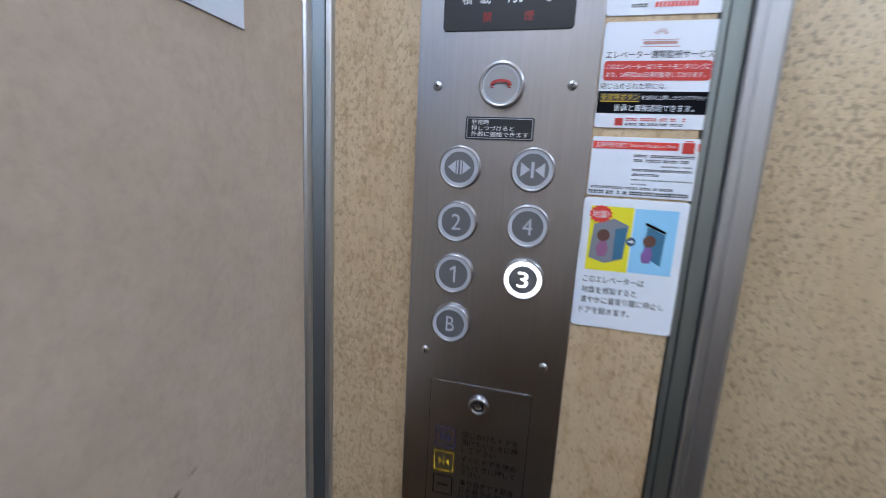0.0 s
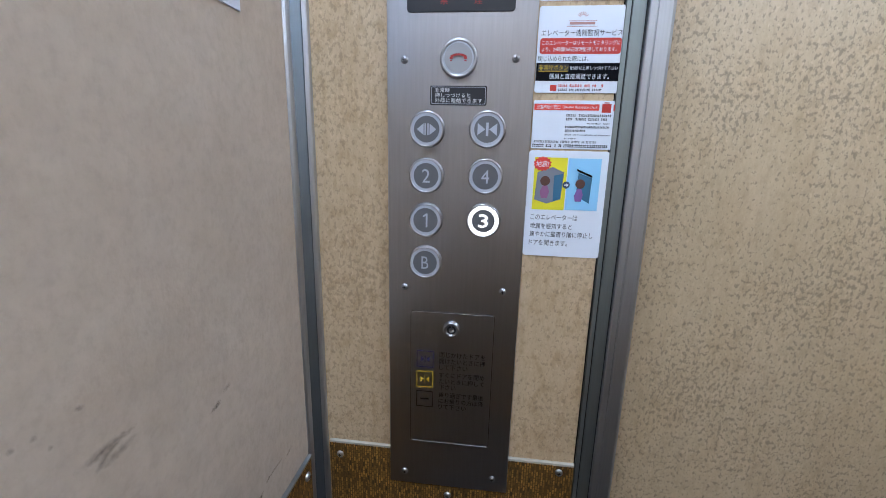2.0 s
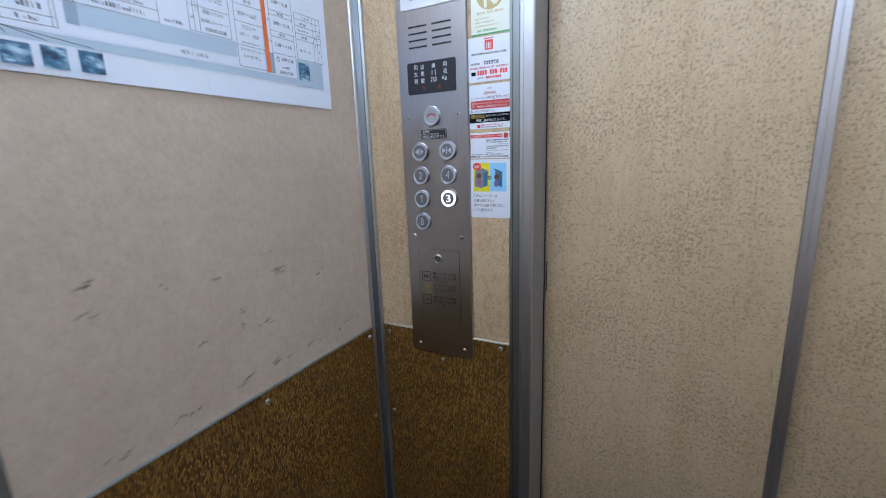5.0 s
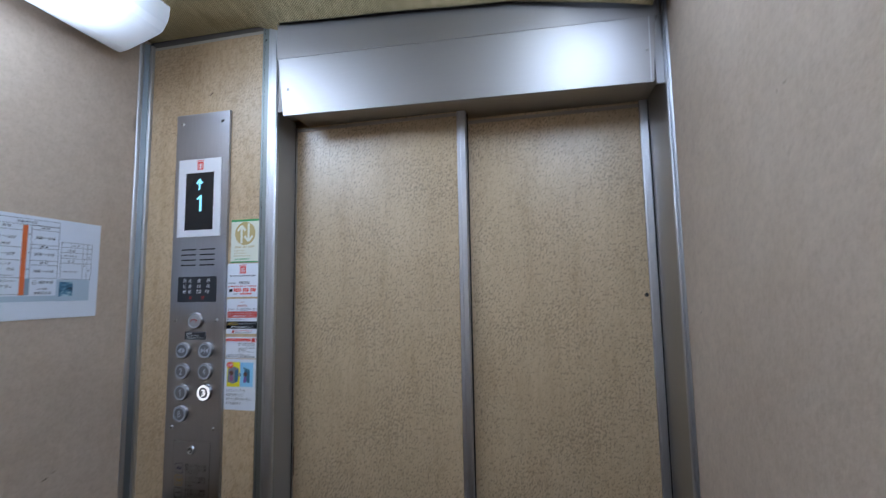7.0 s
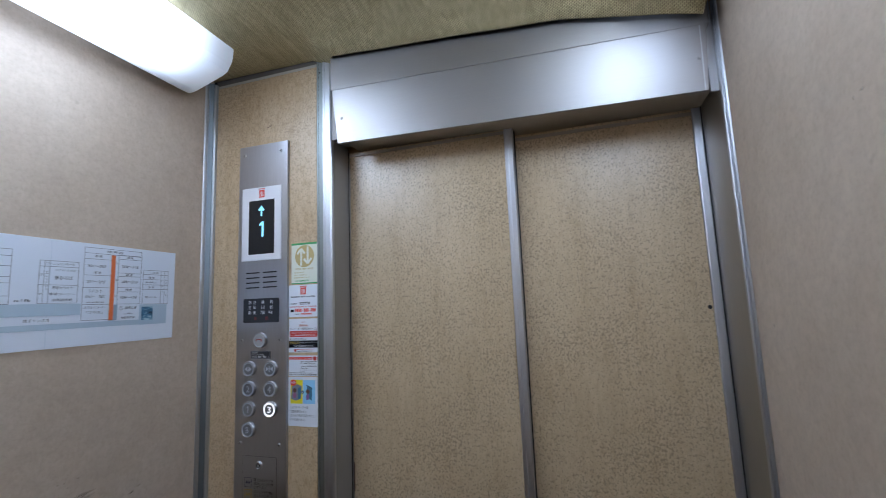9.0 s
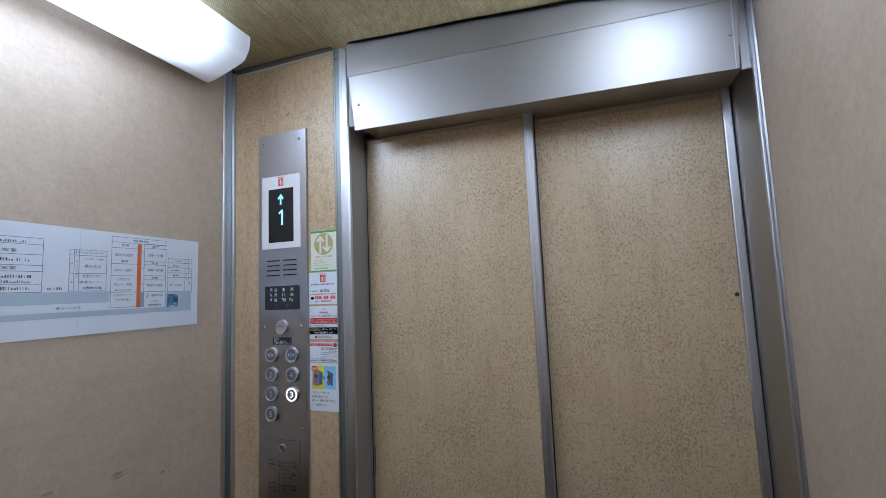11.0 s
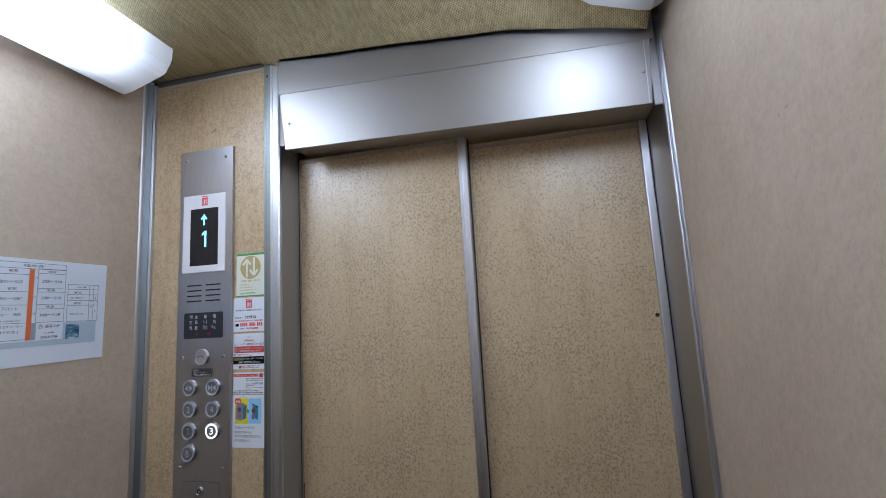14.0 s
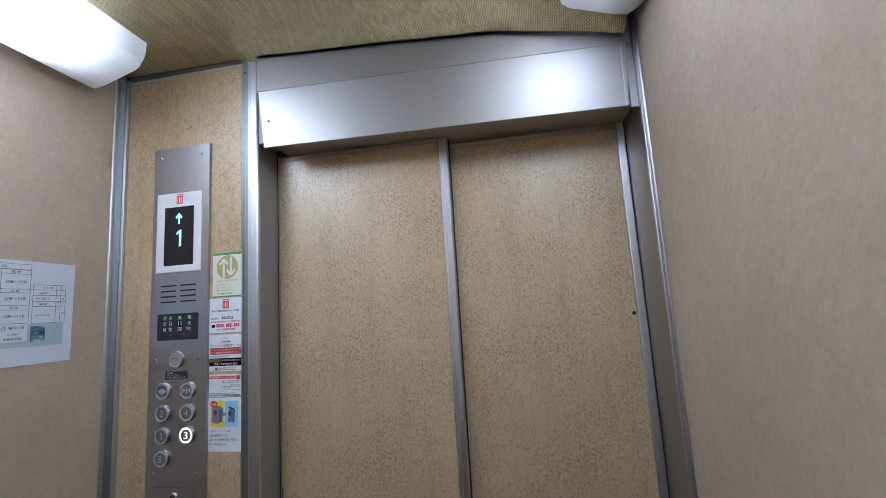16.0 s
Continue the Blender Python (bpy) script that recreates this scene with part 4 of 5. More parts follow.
part("name_bars", strokes("y", S1, 0.3095, 0.3590, 1.5513, 0.0030, 21), M_RED, st)
part("name_bars", strokes("y", S1, 0.3095, 0.3590, 1.5473, 0.0024, 22), M_GREYINK, st)

st = sticker("white reception sticker with red heading band", 0.2835, 0.3755, 1.4830, 1.5370, M_STICKER, 0.002)
head = part("red_band", rects("y", S1, (0.2845, 0.3570, 1.5262, 1.5330), (0.3725, 0.3750, 1.5262, 1.5330)), M_BRIGHTRED, st)
part("letters", letters("災害時受付窓口", "y", S2, 0.2870, 0.3135, 1.5272, 1.5320), M_STICKER, head)
part("letters", letters("Disaster Reception Desk", "y", S2, 0.3165, 0.3550, 1.5275, 1.5312), M_STICKER, head)
part("mark", rects("y", S1, (0.3600, 0.3700, 1.5240, 1.5335), (0.3620, 0.3680, 1.5342, 1.5352)), M_RED, st)
bm = bmesh.new()
for k, (a, b, h) in enumerate(((0.3210, 0.3715, 0.0026), (0.3210, 0.3690, 0.0026), (0.3450, 0.3700, 0.0014), (0.3210, 0.3700, 0.0022), (0.3210, 0.3450, 0.0022), (0.3210, 0.3720, 0.0012), (0.3210, 0.3340, 0.0012))):
    strokes("y", S1, a, b, 1.5195 - k * 0.0042, h, 60 + k, bm=bm)
part("print", bm, M_GREYINK, st)
part("name_bars", strokes("y", S1, 0.2865, 0.3570, 1.4900, 0.0024, 71), M_GREYINK, st)
part("name_bars", strokes("y", S1, 0.2850, 0.3700, 1.4850, 0.0034, 72), M_BLACK, st)

st = sticker("white earthquake notice sticker with yellow and blue picture", 0.2820, 0.3745, 1.3530, 1.4810, M_STICKER, 0.004)
pic = part("yellow_panel", rects("y", S1, (0.2895, 0.3275, 1.4110, 1.4730)), M_YELLOW, st)
part("cabin", poly("y", S2, [(0.2915, 1.4230), (0.3065, 1.4185), (0.3225, 1.4240), (0.3245, 1.4560), (0.3110, 1.4620), (0.2935, 1.4555)]), M_CABIN, pic)
part("cabin_door", poly("y", S3, [(0.3135, 1.4215), (0.3220, 1.4245), (0.3235, 1.4545), (0.3130, 1.4520)]), M_TEAL, pic)
part("shape", poly("y", S3, [(0.2995, 1.4250), (0.3065, 1.4250), (0.3085, 1.4330), (0.3060, 1.4400), (0.3005, 1.4400), (0.2975, 1.4330)]), plain("cartoon_mauve", (0.30, 0.12, 0.24), 0.4), pic, "plain mauve shape")
part("shape", disc("y", 0.3030, 1.4455, S3 + 0.0002, 0.0058, 16), M_BROWNINK, pic, "plain dark round shape")
bm = bmesh.new()
pts = []
for k in range(28):
    a = 2 * math.pi * k / 28
    r = 1.0 if k % 2 else 0.84
    pts.append((0.2985 + 0.0108 * r * math.cos(a), 1.4655 + 0.0088 * r * math.sin(a)))
poly("y", S3, pts, bm)
part("burst", bm, M_BRIGHTRED, pic, "red burst")
part("letters", letters("地震!", "y", S3 + 0.0003, 0.2910, 0.3060, 1.4620, 1.4690), M_STICKER, pic)
pic = part("blue_panel", rects("y", S1, (0.3285, 0.3660, 1.4115, 1.4725)), M_SKY, st)
part("doorway", poly("y", S2, [(0.3400, 1.4290), (0.3560, 1.4200), (0.3570, 1.4500), (0.3410, 1.4560)]), M_TEAL, pic)
part("lintel", poly("y", S3, [(0.3390, 1.4580), (0.3570, 1.4505), (0.3570, 1.4530), (0.3390, 1.4605)]), M_BLACK, pic)
part("shape", poly("y", S3, [(0.3395, 1.4220), (0.3465, 1.4220), (0.3480, 1.4300), (0.3460, 1.4370), (0.3410, 1.4370), (0.3380, 1.4290)]), plain("cartoon_violet", (0.22, 0.12, 0.34), 0.4), pic, "plain violet shape")
part("shape", disc("y", 0.3440, 1.4430, S3 + 0.0002, 0.0056, 16), M_BROWNINK, pic, "plain dark round shape")
part("arrow_disc", disc("y", 0.3278, 1.4413, S3 + 0.0002, 0.0042, 20), M_NAVY, st)
part("arrow", poly("y", S3 + 0.0005, [(0.3252, 1.4407), (0.3280, 1.4407), (0.3280, 1.4392), (0.3306, 1.4413), (0.3280, 1.4434), (0.3280, 1.4419), (0.3252, 1.4419)]), M_STICKER, st)
for wd, u1, v in (("このエレベーターは", 0.3445, 1.3985), ("地震を感知すると", 0.3390, 1.3875), ("速やかに最寄り階に停止し", 0.3645, 1.3775), ("ドアを開きます。", 0.3355, 1.3665)):
    part("letters", letters(wd, "y", S1, 0.2890, u1, v, v + 0.0068), M_GREYINK, st)


# ---- floor guide poster on the west wall ----
poster = thing("wall_poster", (0, -0.39, 1.603), "long white floor guide poster with tables and orange bar", "poster")
PW = 0.0028
part("sheet", slab("x", [(-0.664, 1.603), (-0.1185, 1.600), (-0.1170, 1.8265), (-0.664, 1.832)], 0.0003, 0.0022, 0.0003), M_PAPER, poster)
part("fold", rects("x", PW - 0.0003, (-0.4062, -0.4057, 1.603, 1.828)), M_BLUEGREY, poster)
for r in ((-0.575, -0.3445, 1.6690, 1.6935), (-0.2125, -0.1390, 1.6390, 1.6890), (-0.653, -0.2125, 1.6400, 1.6520)):
    part("pale_band", rects("x", PW, r), M_BLUEGREY, poster, "pale blue printed band")
for r in ((-0.586, -0.572, 1.6670, 1.6940), (-0.2755, -0.2660, 1.6540, 1.6900), (-0.662, -0.652, 1.652, 1.72)):
    part("grey_block", rects("x", PW + 0.0003, r), M_GREYBLUE, poster)
part("tunnel_strip", rects("x", PW + 0.0003, (-0.640, -0.288, 1.6535, 1.6660)), M_PAPER, poster)
part("orange_bar", rects("x", PW + 0.0009, (-0.2850, -0.2755, 1.6540, 1.8060)), M_ORANGE, poster)


def grid(us, vs, w=0.0008):
    for v in vs:
        part("table_line", rects("x", PW + 0.0006, (us[0], us[-1], v - w / 2, v + w / 2)), M_FAINT, poster)
    for u in us:
        part("table_line", rects("x", PW + 0.0007, (u - w / 2, u + w / 2, vs[0], vs[-1])), M_FAINT, poster)


grid([-0.343, -0.283], [1.6560, 1.6910, 1.7290, 1.7570, 1.7940, 1.8070])
grid([-0.343, -0.2125], [1.8070, 1.8195])
grid([-0.268, -0.2125], [1.6910, 1.7200, 1.7300, 1.7570, 1.7650, 1.7980, 1.8080])
grid([-0.425, -0.4165, -0.4075, -0.353], [1.6950, 1.7330, 1.7715, 1.7835])
grid([-0.2065, -0.1580, -0.1480, -0.1375], [1.6900, 1.7270, 1.7385, 1.7520, 1.7645, 1.7755])
grid([-0.590, -0.575, -0.471], [1.6940, 1.7100, 1.7350, 1.7470, 1.7680, 1.7880, 1.8010])
grid([-0.648, -0.600, -0.5955], [1.6590, 1.6700, 1.6900, 1.7250, 1.7600, 1.7950])
bm = bmesh.new()
for b in ((-0.646, 1.642), (-0.610, 1.642), (-0.562, 1.642)):
    line("x", PW + 0.0008, (-0.652, 1.652), b, 0.0008, bm)
part("leader", bm, M_GREYINK, poster)
for r in ((-0.265, -0.2170, 1.6530, 1.6885), (-0.343, -0.286, 1.6670, 1.6905)):
    part("white_box", rects("x", PW + 0.0004, r), M_PAPER, poster)
L = PW + 0.0010
for wd, u0, u1, v, h in (("コンベンションホール", -0.417, -0.361, 1.7750, 0.0055), ("バイキング会場", -0.397, -0.360, 1.7620, 0.0050), ("夢ひろば", -0.397, -0.364, 1.7440, 0.0085),
                         ("個室カラオケ", -0.401, -0.363, 1.7240, 0.0065), ("卓球コーナー", -0.406, -0.358, 1.7110, 0.0060), ("自動販売機", -0.399, -0.362, 1.6985, 0.0062),
                         ("地下トンネル", -0.446, -0.401, 1.6570, 0.0065), ("フロント", -0.331, -0.302, 1.7180, 0.0065), ("ロビー　売店", -0.336, -0.296, 1.7060, 0.0062),
                         ("カラオケコーナー", -0.338, -0.291, 1.6815, 0.0055), ("客室", -0.322, -0.306, 1.7985, 0.0055), ("客室", -0.322, -0.306, 1.7605, 0.0055),
                         ("客室", -0.250, -0.233, 1.8000, 0.0050), ("客室", -0.250, -0.233, 1.7585, 0.0050), ("客室", -0.250, -0.233, 1.7225, 0.0050), ("客室", -0.193, -0.176, 1.7545, 0.0050), ("客室", -0.193, -0.176, 1.7295, 0.0050),
                         ("福寿の湯", -0.249, -0.220, 1.6785, 0.0070), ("自動販売機", -0.256, -0.223, 1.6555, 0.0058), ("「けやき」", -0.333, -0.299, 1.6700, 0.0065), ("301～307", -0.336, -0.296, 1.7745, 0.0062), ("201～207", -0.336, -0.296, 1.7390, 0.0062), ("308～318", -0.260, -0.221, 1.7775, 0.0062), ("208～218", -0.260, -0.221, 1.7410, 0.0062), ("108～118", -0.260, -0.221, 1.7035, 0.0062),
                         ("福寿荘", -0.297, -0.258, 1.8105, 0.0055), ("客室", -0.535, -0.512, 1.7720, 0.0065), ("客室", -0.535, -0.512, 1.7380, 0.0065)):
    part("letters", letters(wd, "x", L, u0, u1, v, v + h), M_BLACK, poster)
bm = bmesh.new()
sd = 200
for u0, u1, v, h in ((-0.338, -0.290, 1.6945, 0.004), (-0.203, -0.164, 1.7430, 0.005), (-0.203, -0.164, 1.7050, 0.006), (-0.190, -0.160, 1.7680, 0.005), (-0.466, -0.431, 1.6985, 0.0075),
                     (-0.565, -0.480, 1.7545, 0.008), (-0.568, -0.478, 1.7220, 0.008), (-0.568, -0.478, 1.7120, 0.007), (-0.568, -0.478, 1.6990, 0.008), (-0.637, -0.608, 1.6620, 0.007), (-0.634, -0.604, 1.6760, 0.009),
                     (-0.636, -0.606, 1.7010, 0.008), (-0.636, -0.606, 1.7380, 0.008), (-0.636, -0.606, 1.7720, 0.008), (-0.253, -0.226, 1.6660, 0.005), (-0.560, -0.490, 1.7900, 0.007)):
    sd += 1
    part("print", blocks("x", L, u0 + 0.1 * (u1 - u0), u1 - 0.1 * (u1 - u0), v, h * 0.75, sd), M_FAINT, poster)
for wd, u, v in (("2F", -0.4205, 1.7520), ("1F", -0.4205, 1.7120), ("3F", -0.2715, 1.7850), ("2F", -0.2715, 1.7450), ("1F", -0.2715, 1.7080)):
    part("letters", letters(wd, "x", L, u - 0.0024, u + 0.0024, v, v + 0.0042), M_GREYINK, poster)
for k, wd in enumerate("エレベーター"):
    v = 1.7560 - 0.0068 * k
    part("letter", letters("｜" if wd == "ー" else wd, "x", L, -0.4122 if wd == "ー" else -0.4142, -0.4116 if wd == "ー" else -0.4098, v, v + 0.0046), M_GREYINK, poster)
bm = bmesh.new()
for u, v in ((-0.153, 1.72), (-0.153, 1.735), (-0.1425, 1.742), (-0.1425, 1.71), (-0.583, 1.70), (-0.583, 1.72), (-0.583, 1.75)):
    strokes("x", L, u - 0.002, u + 0.002, v, 0.004, sd, bm=bm)
part("print", bm, M_FAINT, poster)
bm = disc("x", -0.2575, 1.6805, L, 0.0042, 16, 0.0034, 150, 390)
for k in (-1, 0, 1):
    rects("x", L, (-0.2575 + k * 0.002 - 0.0003, -0.2575 + k * 0.002 + 0.0003, 1.6810, 1.6865), bm=bm)
part("bath_mark", bm, M_BLACK, poster)
M_SNAP = plain("print_photo", (0.1, 0.2, 0.3), 0.4)
_n, _l = links(M_SNAP)
_l.new(ramp(M_SNAP, noise_node(M_SNAP, coords(M_SNAP, 0.6, 1), 70, 4, 0.6), [(0.35, (0.012, 0.025, 0.05)), (0.52, (0.06, 0.18, 0.30)), (0.66, (0.45, 0.62, 0.72))]), _n["Principled BSDF"].inputs["Base Color"])
for u0, u1, v0, v1 in ((-0.656, -0.627, 1.6110, 1.6355), (-0.618, -0.592, 1.6110, 1.6365), (-0.580, -0.553, 1.6110, 1.6375), (-0.207, -0.1775, 1.6500, 1.6835)):
    part("photo", rects("x", L, (u0, u1, v0, v1)), M_SNAP, poster, "small blue photograph")

# small flaws
for u, v, w, h in ((-0.417, 1.889, 0.007, 0.004), (-0.40, 1.886, 0.004, 0.005), (-0.10, 1.60, 0.004, 0.006)):
    bm = bmesh.new()
    uv = bm.loops.layers.uv.new("UVMap")
    f = bm.faces.new([bm.verts.new((W - 0.0006, u + a * w, v + b * h)) for a, b in ((1, -1), (-1, -1), (-1, 1), (1, 1))])
    for lp, q in zip(f.loops, ((0, 0), (1, 0), (1, 1), (0, 1))):
        lp[uv].uv = q
    part("scuff", bm, M_SCUFF_PALE, wall_e)
mark("scuff", "y", 0.0006, 0.215, 2.205, 0.03, 0.012, 25, M_SCUFF, wall_n)
bm = bmesh.new()
line("y", 0.0007, (0.2030, 2.2010), (0.2105, 2.1985), 0.0016, bm)
line("y", 0.0009, (0.2105, 2.1985), (0.2190, 2.2065), 0.0018, bm)
part("scratch", bm, M_BROWNINK, wall_n, "short brown scratch")
part("nick", poly("y", 0.0007, [(0.0930, 2.1020), (0.0962, 2.1002), (0.0955, 2.1048)]), M_BROWNINK, wall_n, "small brown nick")


# ---- the lobby behind the shut doors ----
M_TILE = plain("lobby_tile", (0.46, 0.30, 0.16), 0.3)
_n, _l = links(M_TILE)
_r = _n.new("ShaderNodeObjectInfo")
_l.new(mix(M_TILE, 0.5, ramp(M_TILE, _r.outputs["Random"], [(0.0, (0.40, 0.26, 0.14)), (1.0, (0.52, 0.36, 0.20))]), ramp(M_TILE, noise_node(M_TILE, coords(M_TILE), 14, 4), [(0.3, (0.38, 0.24, 0.12)), (0.7, (0.54, 0.37, 0.21))])), _n["Principled BSDF"].inputs["Base Color"])
M_GROUT = plain("grout", (0.10, 0.065, 0.04), 0.8)
M_PLASTER = plain("lobby_plaster", (0.55, 0.40, 0.22), 0.8)
_n, _l = links(M_PLASTER)
_l.new(ramp(M_PLASTER, noise_node(M_PLASTER, coords(M_PLASTER), 3, 5), [(0.3, (0.48, 0.34, 0.18)), (0.7, (0.60, 0.45, 0.26))]), _n["Principled BSDF"].inputs["Base Color"])
M_DARKWOOD = plain("dark_wood", (0.09, 0.035, 0.015), 0.45)
M_WOOD = plain("red_brown_wood", (0.22, 0.085, 0.035), 0.4)
for _m in (M_DARKWOOD, M_WOOD):
    _n, _l = links(_m)
    _c = _n["Principled BSDF"].inputs["Base Color"].default_value[:3]
    _l.new(ramp(_m, noise_node(_m, coords(_m, 6, 0.8), 9, 5, 0.6), [(0.3, tuple(c * 0.6 for c in _c)), (0.7, tuple(c * 1.25 for c in _c))]), _n["Principled BSDF"].inputs["Base Color"])
M_BOARDWHITE = plain("sign_white", (0.74, 0.70, 0.60), 0.5)
M_SIGNFRAME = plain("sign_frame", (0.60, 0.52, 0.36), 0.4)
M_SIGNINK = plain("sign_ink", (0.10, 0.035, 0.02), 0.5)
M_BLUE = plain("bin_blue", (0.03, 0.07, 0.22), 0.4)
M_BAG = plain("clear_bag", (0.55, 0.58, 0.62), 0.25)
M_SHOJI = plain("lantern_paper", (0.85, 0.72, 0.45), 0.7, 0, 2.5, (1.0, 0.72, 0.30))
M_MACHINE = plain("machine_white", (0.70, 0.66, 0.55), 0.35)
M_CLOTH = plain("curtain_cloth", (0.45, 0.34, 0.18), 0.9)
M_GLOW = plain("downlight_glow", (0.9, 0.6, 0.4), 0.4, 0, 12.0, (1.0, 0.5, 0.25))

LX0, LX1, LY, LH = -1.2, 6.2, 10.4, 2.62
lobby_floor = solo("lobby_floor", box(LX0, LX1, 0.140, LY, -0.06, -0.006), M_GROUT, "square beige tiled lobby floor with dark joints", "floor", "structure")
solo("lobby_wall_west", box(LX0 - 0.1, LX0, 0.140, LY, -0.06, 4.2), M_PLASTER, "plain ochre plaster lobby wall", "wall", "structure")
solo("lobby_wall_east", box(LX1, LX1 + 0.1, 0.140, LY, -0.06, 4.2), M_PLASTER, "plain ochre plaster lobby wall", "wall", "structure")
solo("lobby_wall_north", box(LX0 - 0.1, LX1 + 0.1, LY, LY + 0.1, -0.06, 4.2), M_PLASTER, "plain ochre plaster lobby wall", "wall", "structure")
solo("landing_wall_west", box(LX0 - 0.1, 0.42, 0.140, 0.24, -0.06, 4.2), M_PLASTER, "plaster wall beside the lift doorway", "wall", "structure")
solo("landing_wall_east", box(1.37, LX1 + 0.1, 0.140, 0.24, -0.06, 4.2), M_PLASTER, "plaster wall beside the lift doorway", "wall", "structure")
solo("landing_wall_above", box(0.42, 1.37, 0.140, 0.24, 2.11, 4.2), M_PLASTER, "plaster wall above the lift doorway", "wall", "structure")
solo("lobby_ceiling_low", box(LX0, 3.7, 0.24, LY, LH, LH + 0.1), M_PLASTER, "low warm-toned lobby ceiling", "ceiling", "structure")
solo("lobby_ceiling_high", box(LX0, LX1, 0.140, LY, 4.2, 4.3), M_PLASTER, "high ceiling over the stairs", "ceiling", "structure")

# floor guide sign on an A-frame
sign = thing("sign_board", (2.7, 3.4, 0), "white A-frame sign board with brown lettering and arrow", "sign")


def tilt_y(z):
    return 3.14 + 0.17 * z / 1.3


def plane_box(u0, u1, v0, v1, d0, d1, r=0.0):
    bm = box(u0, u1, 0, 1, v0, v1, r)
    for v in bm.verts:
        v.co.y = tilt_y(v.co.z) + (d0 if v.co.y < 0.5 else d1)
    return bm


part("board", plane_box(2.32, 2.98, 0.40, 1.26, -0.004, 0.012), M_BOARDWHITE, sign)
for a, c, d, e in ((2.30, 2.32, 0.38, 1.28), (2.98, 3.00, 0.38, 1.28), (2.32, 2.98, 1.26, 1.28), (2.32, 2.98, 0.38, 0.40)):
    part("frame", plane_box(a, c, d, e, -0.012, 0.016), M_SIGNFRAME, sign)
for u in (2.302, 2.972):
    part("front_leg", plane_box(u, u + 0.026, 0.0, 0.378, -0.008, 0.014), M_SIGNFRAME, sign)
    part("rear_leg", prism([(3.335, 1.20), (3.36, 1.20), (3.735, 0.0), (3.71, 0.0)], "x", u, u + 0.024), M_SIGNFRAME, sign)
part("stretcher", box(2.328, 2.972, 3.60, 3.615, 0.33, 0.352), M_SIGNFRAME, sign)


def sign_letters(wd, u0, u1, v0, v1):
    bm = letters(wd, "y", 0, u0, u1, v0, v1)
    for v in bm.verts:
        v.co.y = tilt_y(v.co.z) - 0.006
    part("letters", bm, M_SIGNINK, sign)


sign_letters("フロント", 2.46, 2.82, 1.04, 1.12)
sign_letters("バイキング", 2.42, 2.88, 0.90, 0.98)
sign_letters("会場", 2.55, 2.74, 0.79, 0.89)
bm = bmesh.new()
bm.faces.new([bm.verts.new((u, tilt_y(v) - 0.006, v)) for u, v in ((2.45, 0.615), (2.73, 0.615), (2.73, 0.58), (2.85, 0.64), (2.73, 0.70), (2.73, 0.665), (2.45, 0.665))])
part("arrow", bm, M_SIGNINK, sign, "brown arrow pointing along the hall")

# paper floor lantern
lantern = thing("floor_lantern", (3.62, 3.45, 0), "tall glowing paper floor lantern with dark wooden frame", "floor lantern")
part("base", prism([(3.40, 3.24), (3.62, 3.12), (3.84, 3.24), (3.84, 3.62), (3.62, 3.74), (3.40, 3.62)], "z", 0.0, 0.05, 0.006), M_DARKWOOD, lantern)
part("paper", prism([(3.42, 3.25), (3.62, 3.14), (3.82, 3.25), (3.82, 3.61), (3.62, 3.72), (3.42, 3.61)], "z", 0.051, 1.42), M_SHOJI, lantern, "glowing cream paper")
for x, y in ((3.412, 3.245), (3.62, 3.13), (3.828, 3.245), (3.828, 3.615), (3.62, 3.73), (3.412, 3.615)):
    part("post", box(x - 0.011, x + 0.011, y - 0.011, y + 0.011, 0.051, 1.43, 0.002), M_DARKWOOD, lantern)
part("cap", prism([(3.40, 3.24), (3.62, 3.12), (3.84, 3.24), (3.84, 3.62), (3.62, 3.74), (3.40, 3.62)], "z", 1.431, 1.455, 0.004), M_DARKWOOD, lantern)
for k in range(3):
    part("band", prism([(3.4185, 3.248), (3.62, 3.1375), (3.8215, 3.248), (3.8215, 3.612), (3.62, 3.7225), (3.4185, 3.612)], "z", 0.40 + 0.03 * k, 0.408 + 0.03 * k), M_DARKWOOD, lantern)

# litter bin
litter = thing("litter_bin", (3.3, 5.25, 0), "blue litter bin with clear bag and white label", "litter bin")
part("body", prism([(3.12, 5.10), (3.48, 5.10), (3.48, 5.42), (3.12, 5.42)], "z", 0.0, 0.58, 0.02), M_BLUE, litter)
part("bag", prism([(3.11, 5.09), (3.49, 5.09), (3.49, 5.43), (3.11, 5.43)], "z", 0.581, 0.70, 0.02), M_BAG, litter, "clear plastic bag rim")
part("lid", prism([(3.10, 0.701), (3.50, 0.701), (3.46, 0.84), (3.30, 0.92), (3.14, 0.84)], "y", 5.08, 5.44, 0.015), M_BLUE, litter)
part("label", box(3.17, 3.27, 5.094, 5.099, 0.26, 0.54), M_BOARDWHITE, litter)
for wd, v in (("カ", 0.41), ("ン", 0.30)):
    bm = letters(wd, "y", 0, 3.185, 3.255, v, v + 0.08)
    for q in bm.verts:
        q.co.y = 5.092
    part("letters", bm, M_BLACK, litter)

# vending machine
vend = thing("vending_machine", (2.8, 8.0, 0), "pale vending machine with lit front panel", "vending machine")
part("cabinet", box(2.35, 3.25, 7.70, 8.40, 0.06, 1.90, 0.015), M_MACHINE, vend)
part("plinth", box(2.38, 3.22, 7.73, 8.38, 0.0, 0.059), M_BLACK, vend)
part("window", box(2.42, 2.98, 7.692, 7.699, 0.95, 1.80), plain("machine_window", (0.8, 0.8, 0.75), 0.2, 0, 1.2, (1, 0.95, 0.8)), vend, "lit display window")
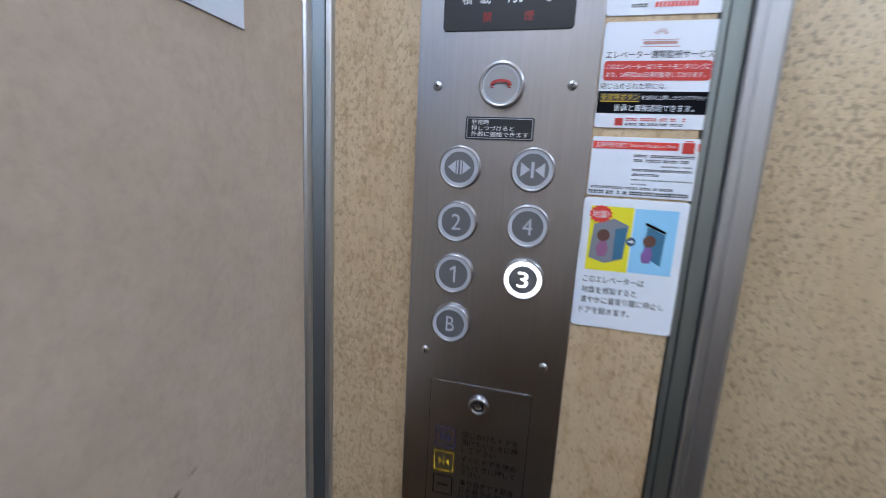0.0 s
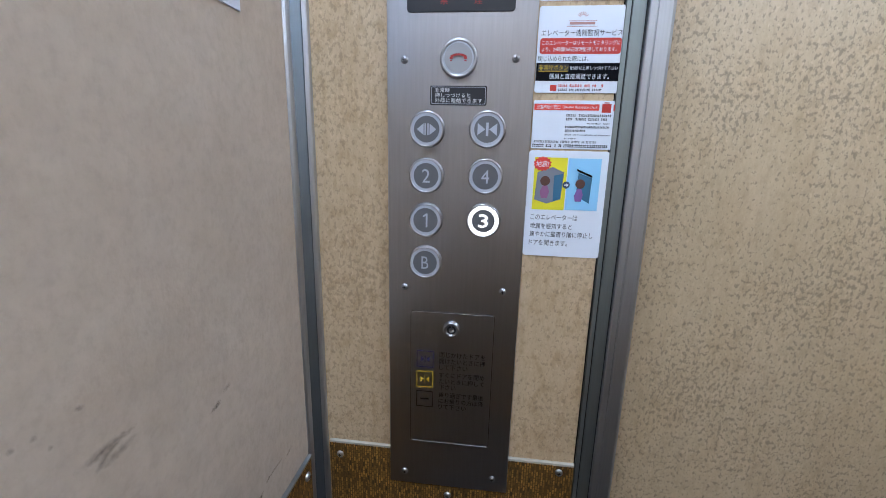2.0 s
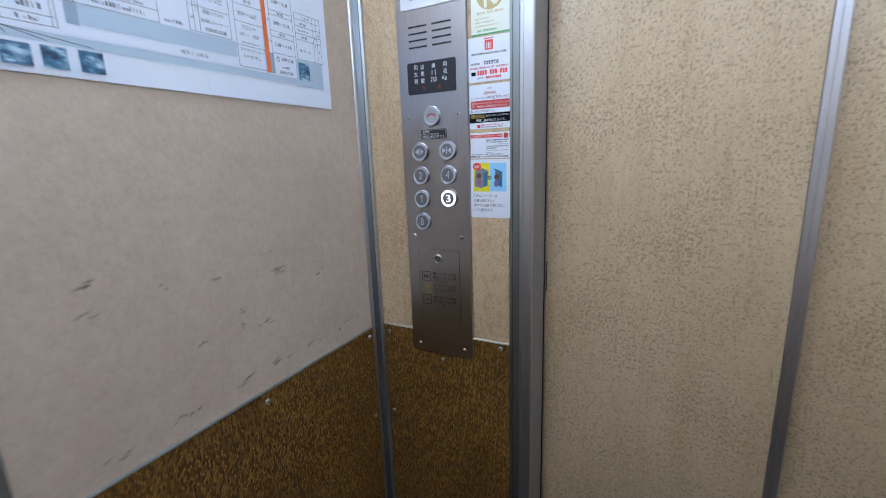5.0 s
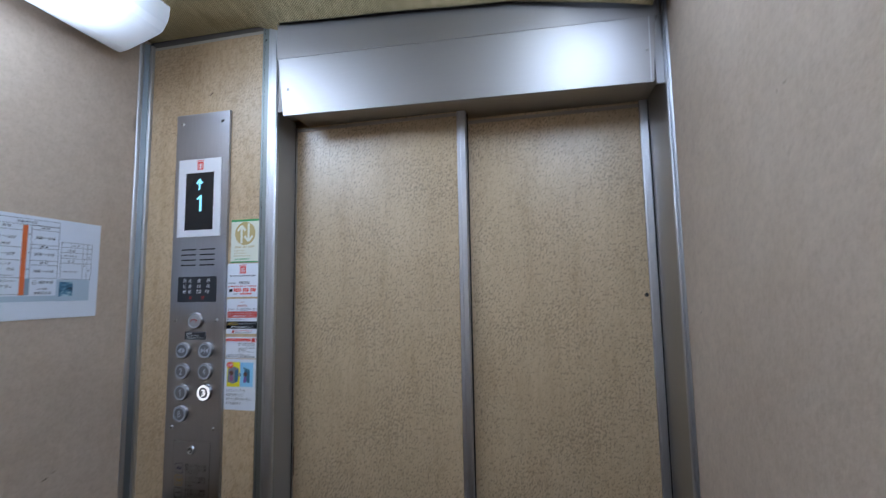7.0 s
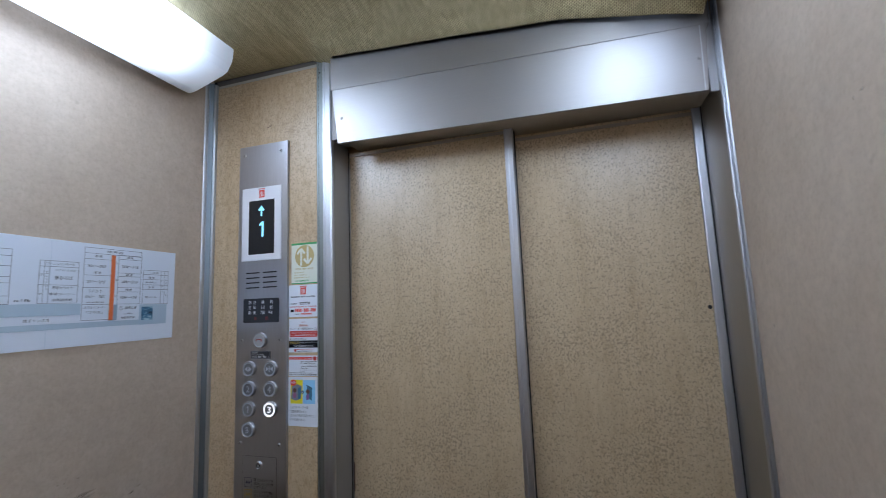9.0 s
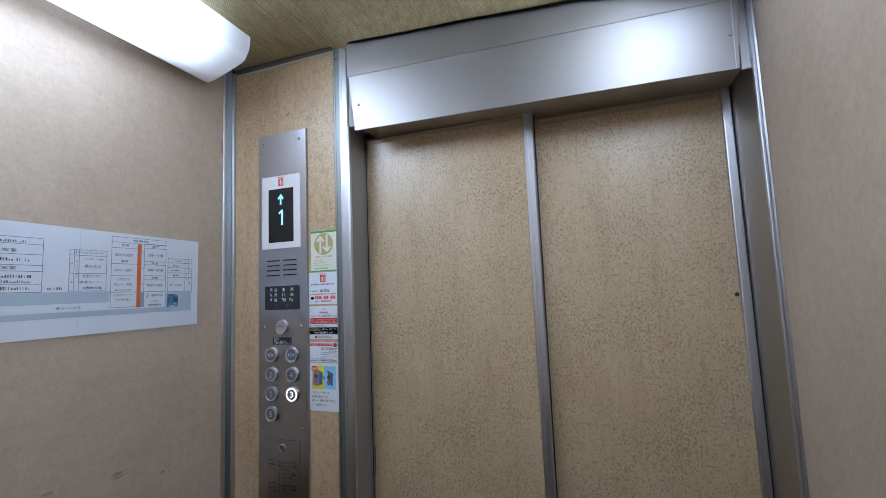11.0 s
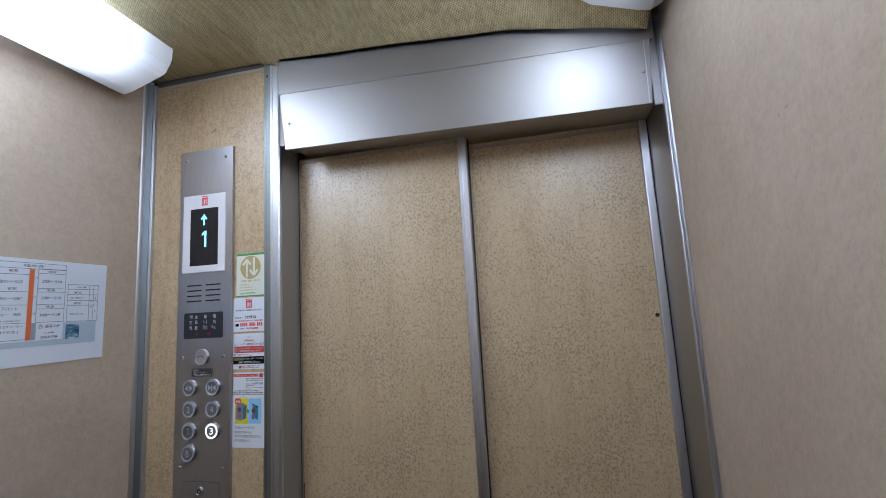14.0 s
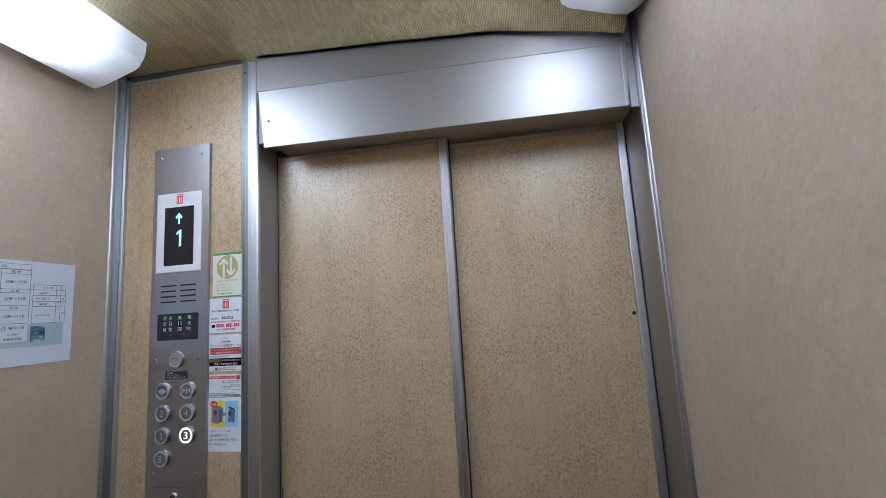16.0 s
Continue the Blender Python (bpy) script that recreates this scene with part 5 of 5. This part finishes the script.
part("coin_panel", box(3.02, 3.20, 7.692, 7.699, 0.80, 1.25), M_CABIN, vend)
part("hatch", box(2.50, 3.10, 7.692, 7.699, 0.25, 0.45), M_BLACK, vend)

# short striped curtain in the doorway beside the stairs
curtain = thing("doorway_curtain", (3.7, 8.6, 2.1), "short brown striped cloth curtain over a doorway", "curtain")
for k in range(2):
    bm = bmesh.new()
    cols = []
    for i in range(25):
        x = 3.30 + k * 0.44 + 0.42 * i / 24
        y = 8.595 + 0.018 * math.sin(i * 1.7)
        cols.append((bm.verts.new((x, y, 1.15)), bm.verts.new((x, y, 2.06 - 0.04 * abs(math.sin(i * 0.45))))))
    for p, q in zip(cols, cols[1:]):
        bm.faces.new((p[0], q[0], q[1], p[1]))
    bmesh.ops.solidify(bm, geom=list(bm.faces), thickness=0.004)
    part("panel", bm, M_CLOTH, curtain)
solo("lobby_lintel", box(3.2, 4.2, 8.62, 8.75, 2.09, 2.62), M_PLASTER, "plaster lintel over the curtained doorway", "lintel", "structure")
part("rod", prism([(8.6075 + 0.012 * math.cos(a * math.pi / 4), 2.09 + 0.012 * math.sin(a * math.pi / 4)) for a in range(8)], "x", 3.26, 4.19), M_DARKWOOD, curtain)

# stairs with a wooden balustrade
stairs = thing("staircase", (4.8, 5.3, 0), "plaster staircase with dark wooden balustrade", "stairs", kind="structure")
for k in range(14):
    y0 = 3.9 + k * 0.30
    part("step", box(4.2, 5.5, y0, y0 + 0.30, 0.0, 0.178 * (k + 1) - 0.001, 0.004), M_PLASTER, stairs)
sl = 0.178 / 0.30
for k in range(5):
    y0 = 4.0 + k * 0.86
    z0 = (y0 - 3.9) * sl
    part("post", box(4.215, 4.285, y0, y0 + 0.07, z0 + 0.19, z0 + 1.05, 0.004), M_WOOD, stairs)
    if k < 4:
        a, c = y0 + 0.08, y0 + 0.85
        part("infill_panel", prism([(a, (a - 3.9) * sl + 0.42), (c, (c - 3.9) * sl + 0.42), (c, (c - 3.9) * sl + 0.92), (a, (a - 3.9) * sl + 0.92)], "x", 4.24, 4.26), M_WOOD, stairs)
part("handrail", prism([(3.85, 1.06), (7.6, 1.06 + 3.75 * sl), (7.6, 1.18 + 3.75 * sl), (3.85, 1.18)], "x", 4.20, 4.30, 0.01), M_WOOD, stairs)
part("string", prism([(4.15, 0.30), (7.6, 0.30 + 3.45 * sl), (7.6, 0.36 + 3.45 * sl), (4.15, 0.36)], "x", 4.235, 4.265), M_CHROME, stairs, "pale metal lower rail")

for x, y in ((1.75, 3.5), (0.9, 6.0)):
    dl = thing("downlight", (x, y, LH), "small lit recessed downlight", "downlight", "lobby downlights")
    part("ring", prism([(x + 0.06 * math.cos(a * math.pi / 10), y + 0.06 * math.sin(a * math.pi / 10)) for a in range(20)], "z", LH - 0.008, LH - 0.001), M_BOARDWHITE, dl)
    part("bulb", prism([(x + 0.045 * math.cos(a * math.pi / 10), y + 0.045 * math.sin(a * math.pi / 10)) for a in range(20)], "z", LH - 0.014, LH - 0.0085), M_GLOW, dl)

# floor tiles, one by one in the stretch before the doorway, joined further off
PITCH = 0.33
tile_mesh = mesh_of(box(0.005, PITCH - 0.005, 0.005, PITCH - 0.005, -0.0055, 0.0, 0.0015), "tile", M_TILE, Vector((0, 0, 0)))
far = bmesh.new()
for i in range(22):
    for j in range(30):
        x, y = LX0 + 0.02 + i * PITCH, 0.25 + j * PITCH
        if x + PITCH > LX1 or y + PITCH > LY:
            continue
        if j < 16 and 5 <= i < 21:
            t = new("tile", tile_mesh)
            t.parent, t.location = lobby_floor, (x, y, 0)
        else:
            box(x + 0.005, x + PITCH - 0.005, y + 0.005, y + PITCH - 0.005, -0.0055, 0.0, bm=far)
bmesh.ops.recalc_face_normals(far, faces=far.faces)
tagged(part("far_tile", far, M_TILE, lobby_floor), kind="stuff")
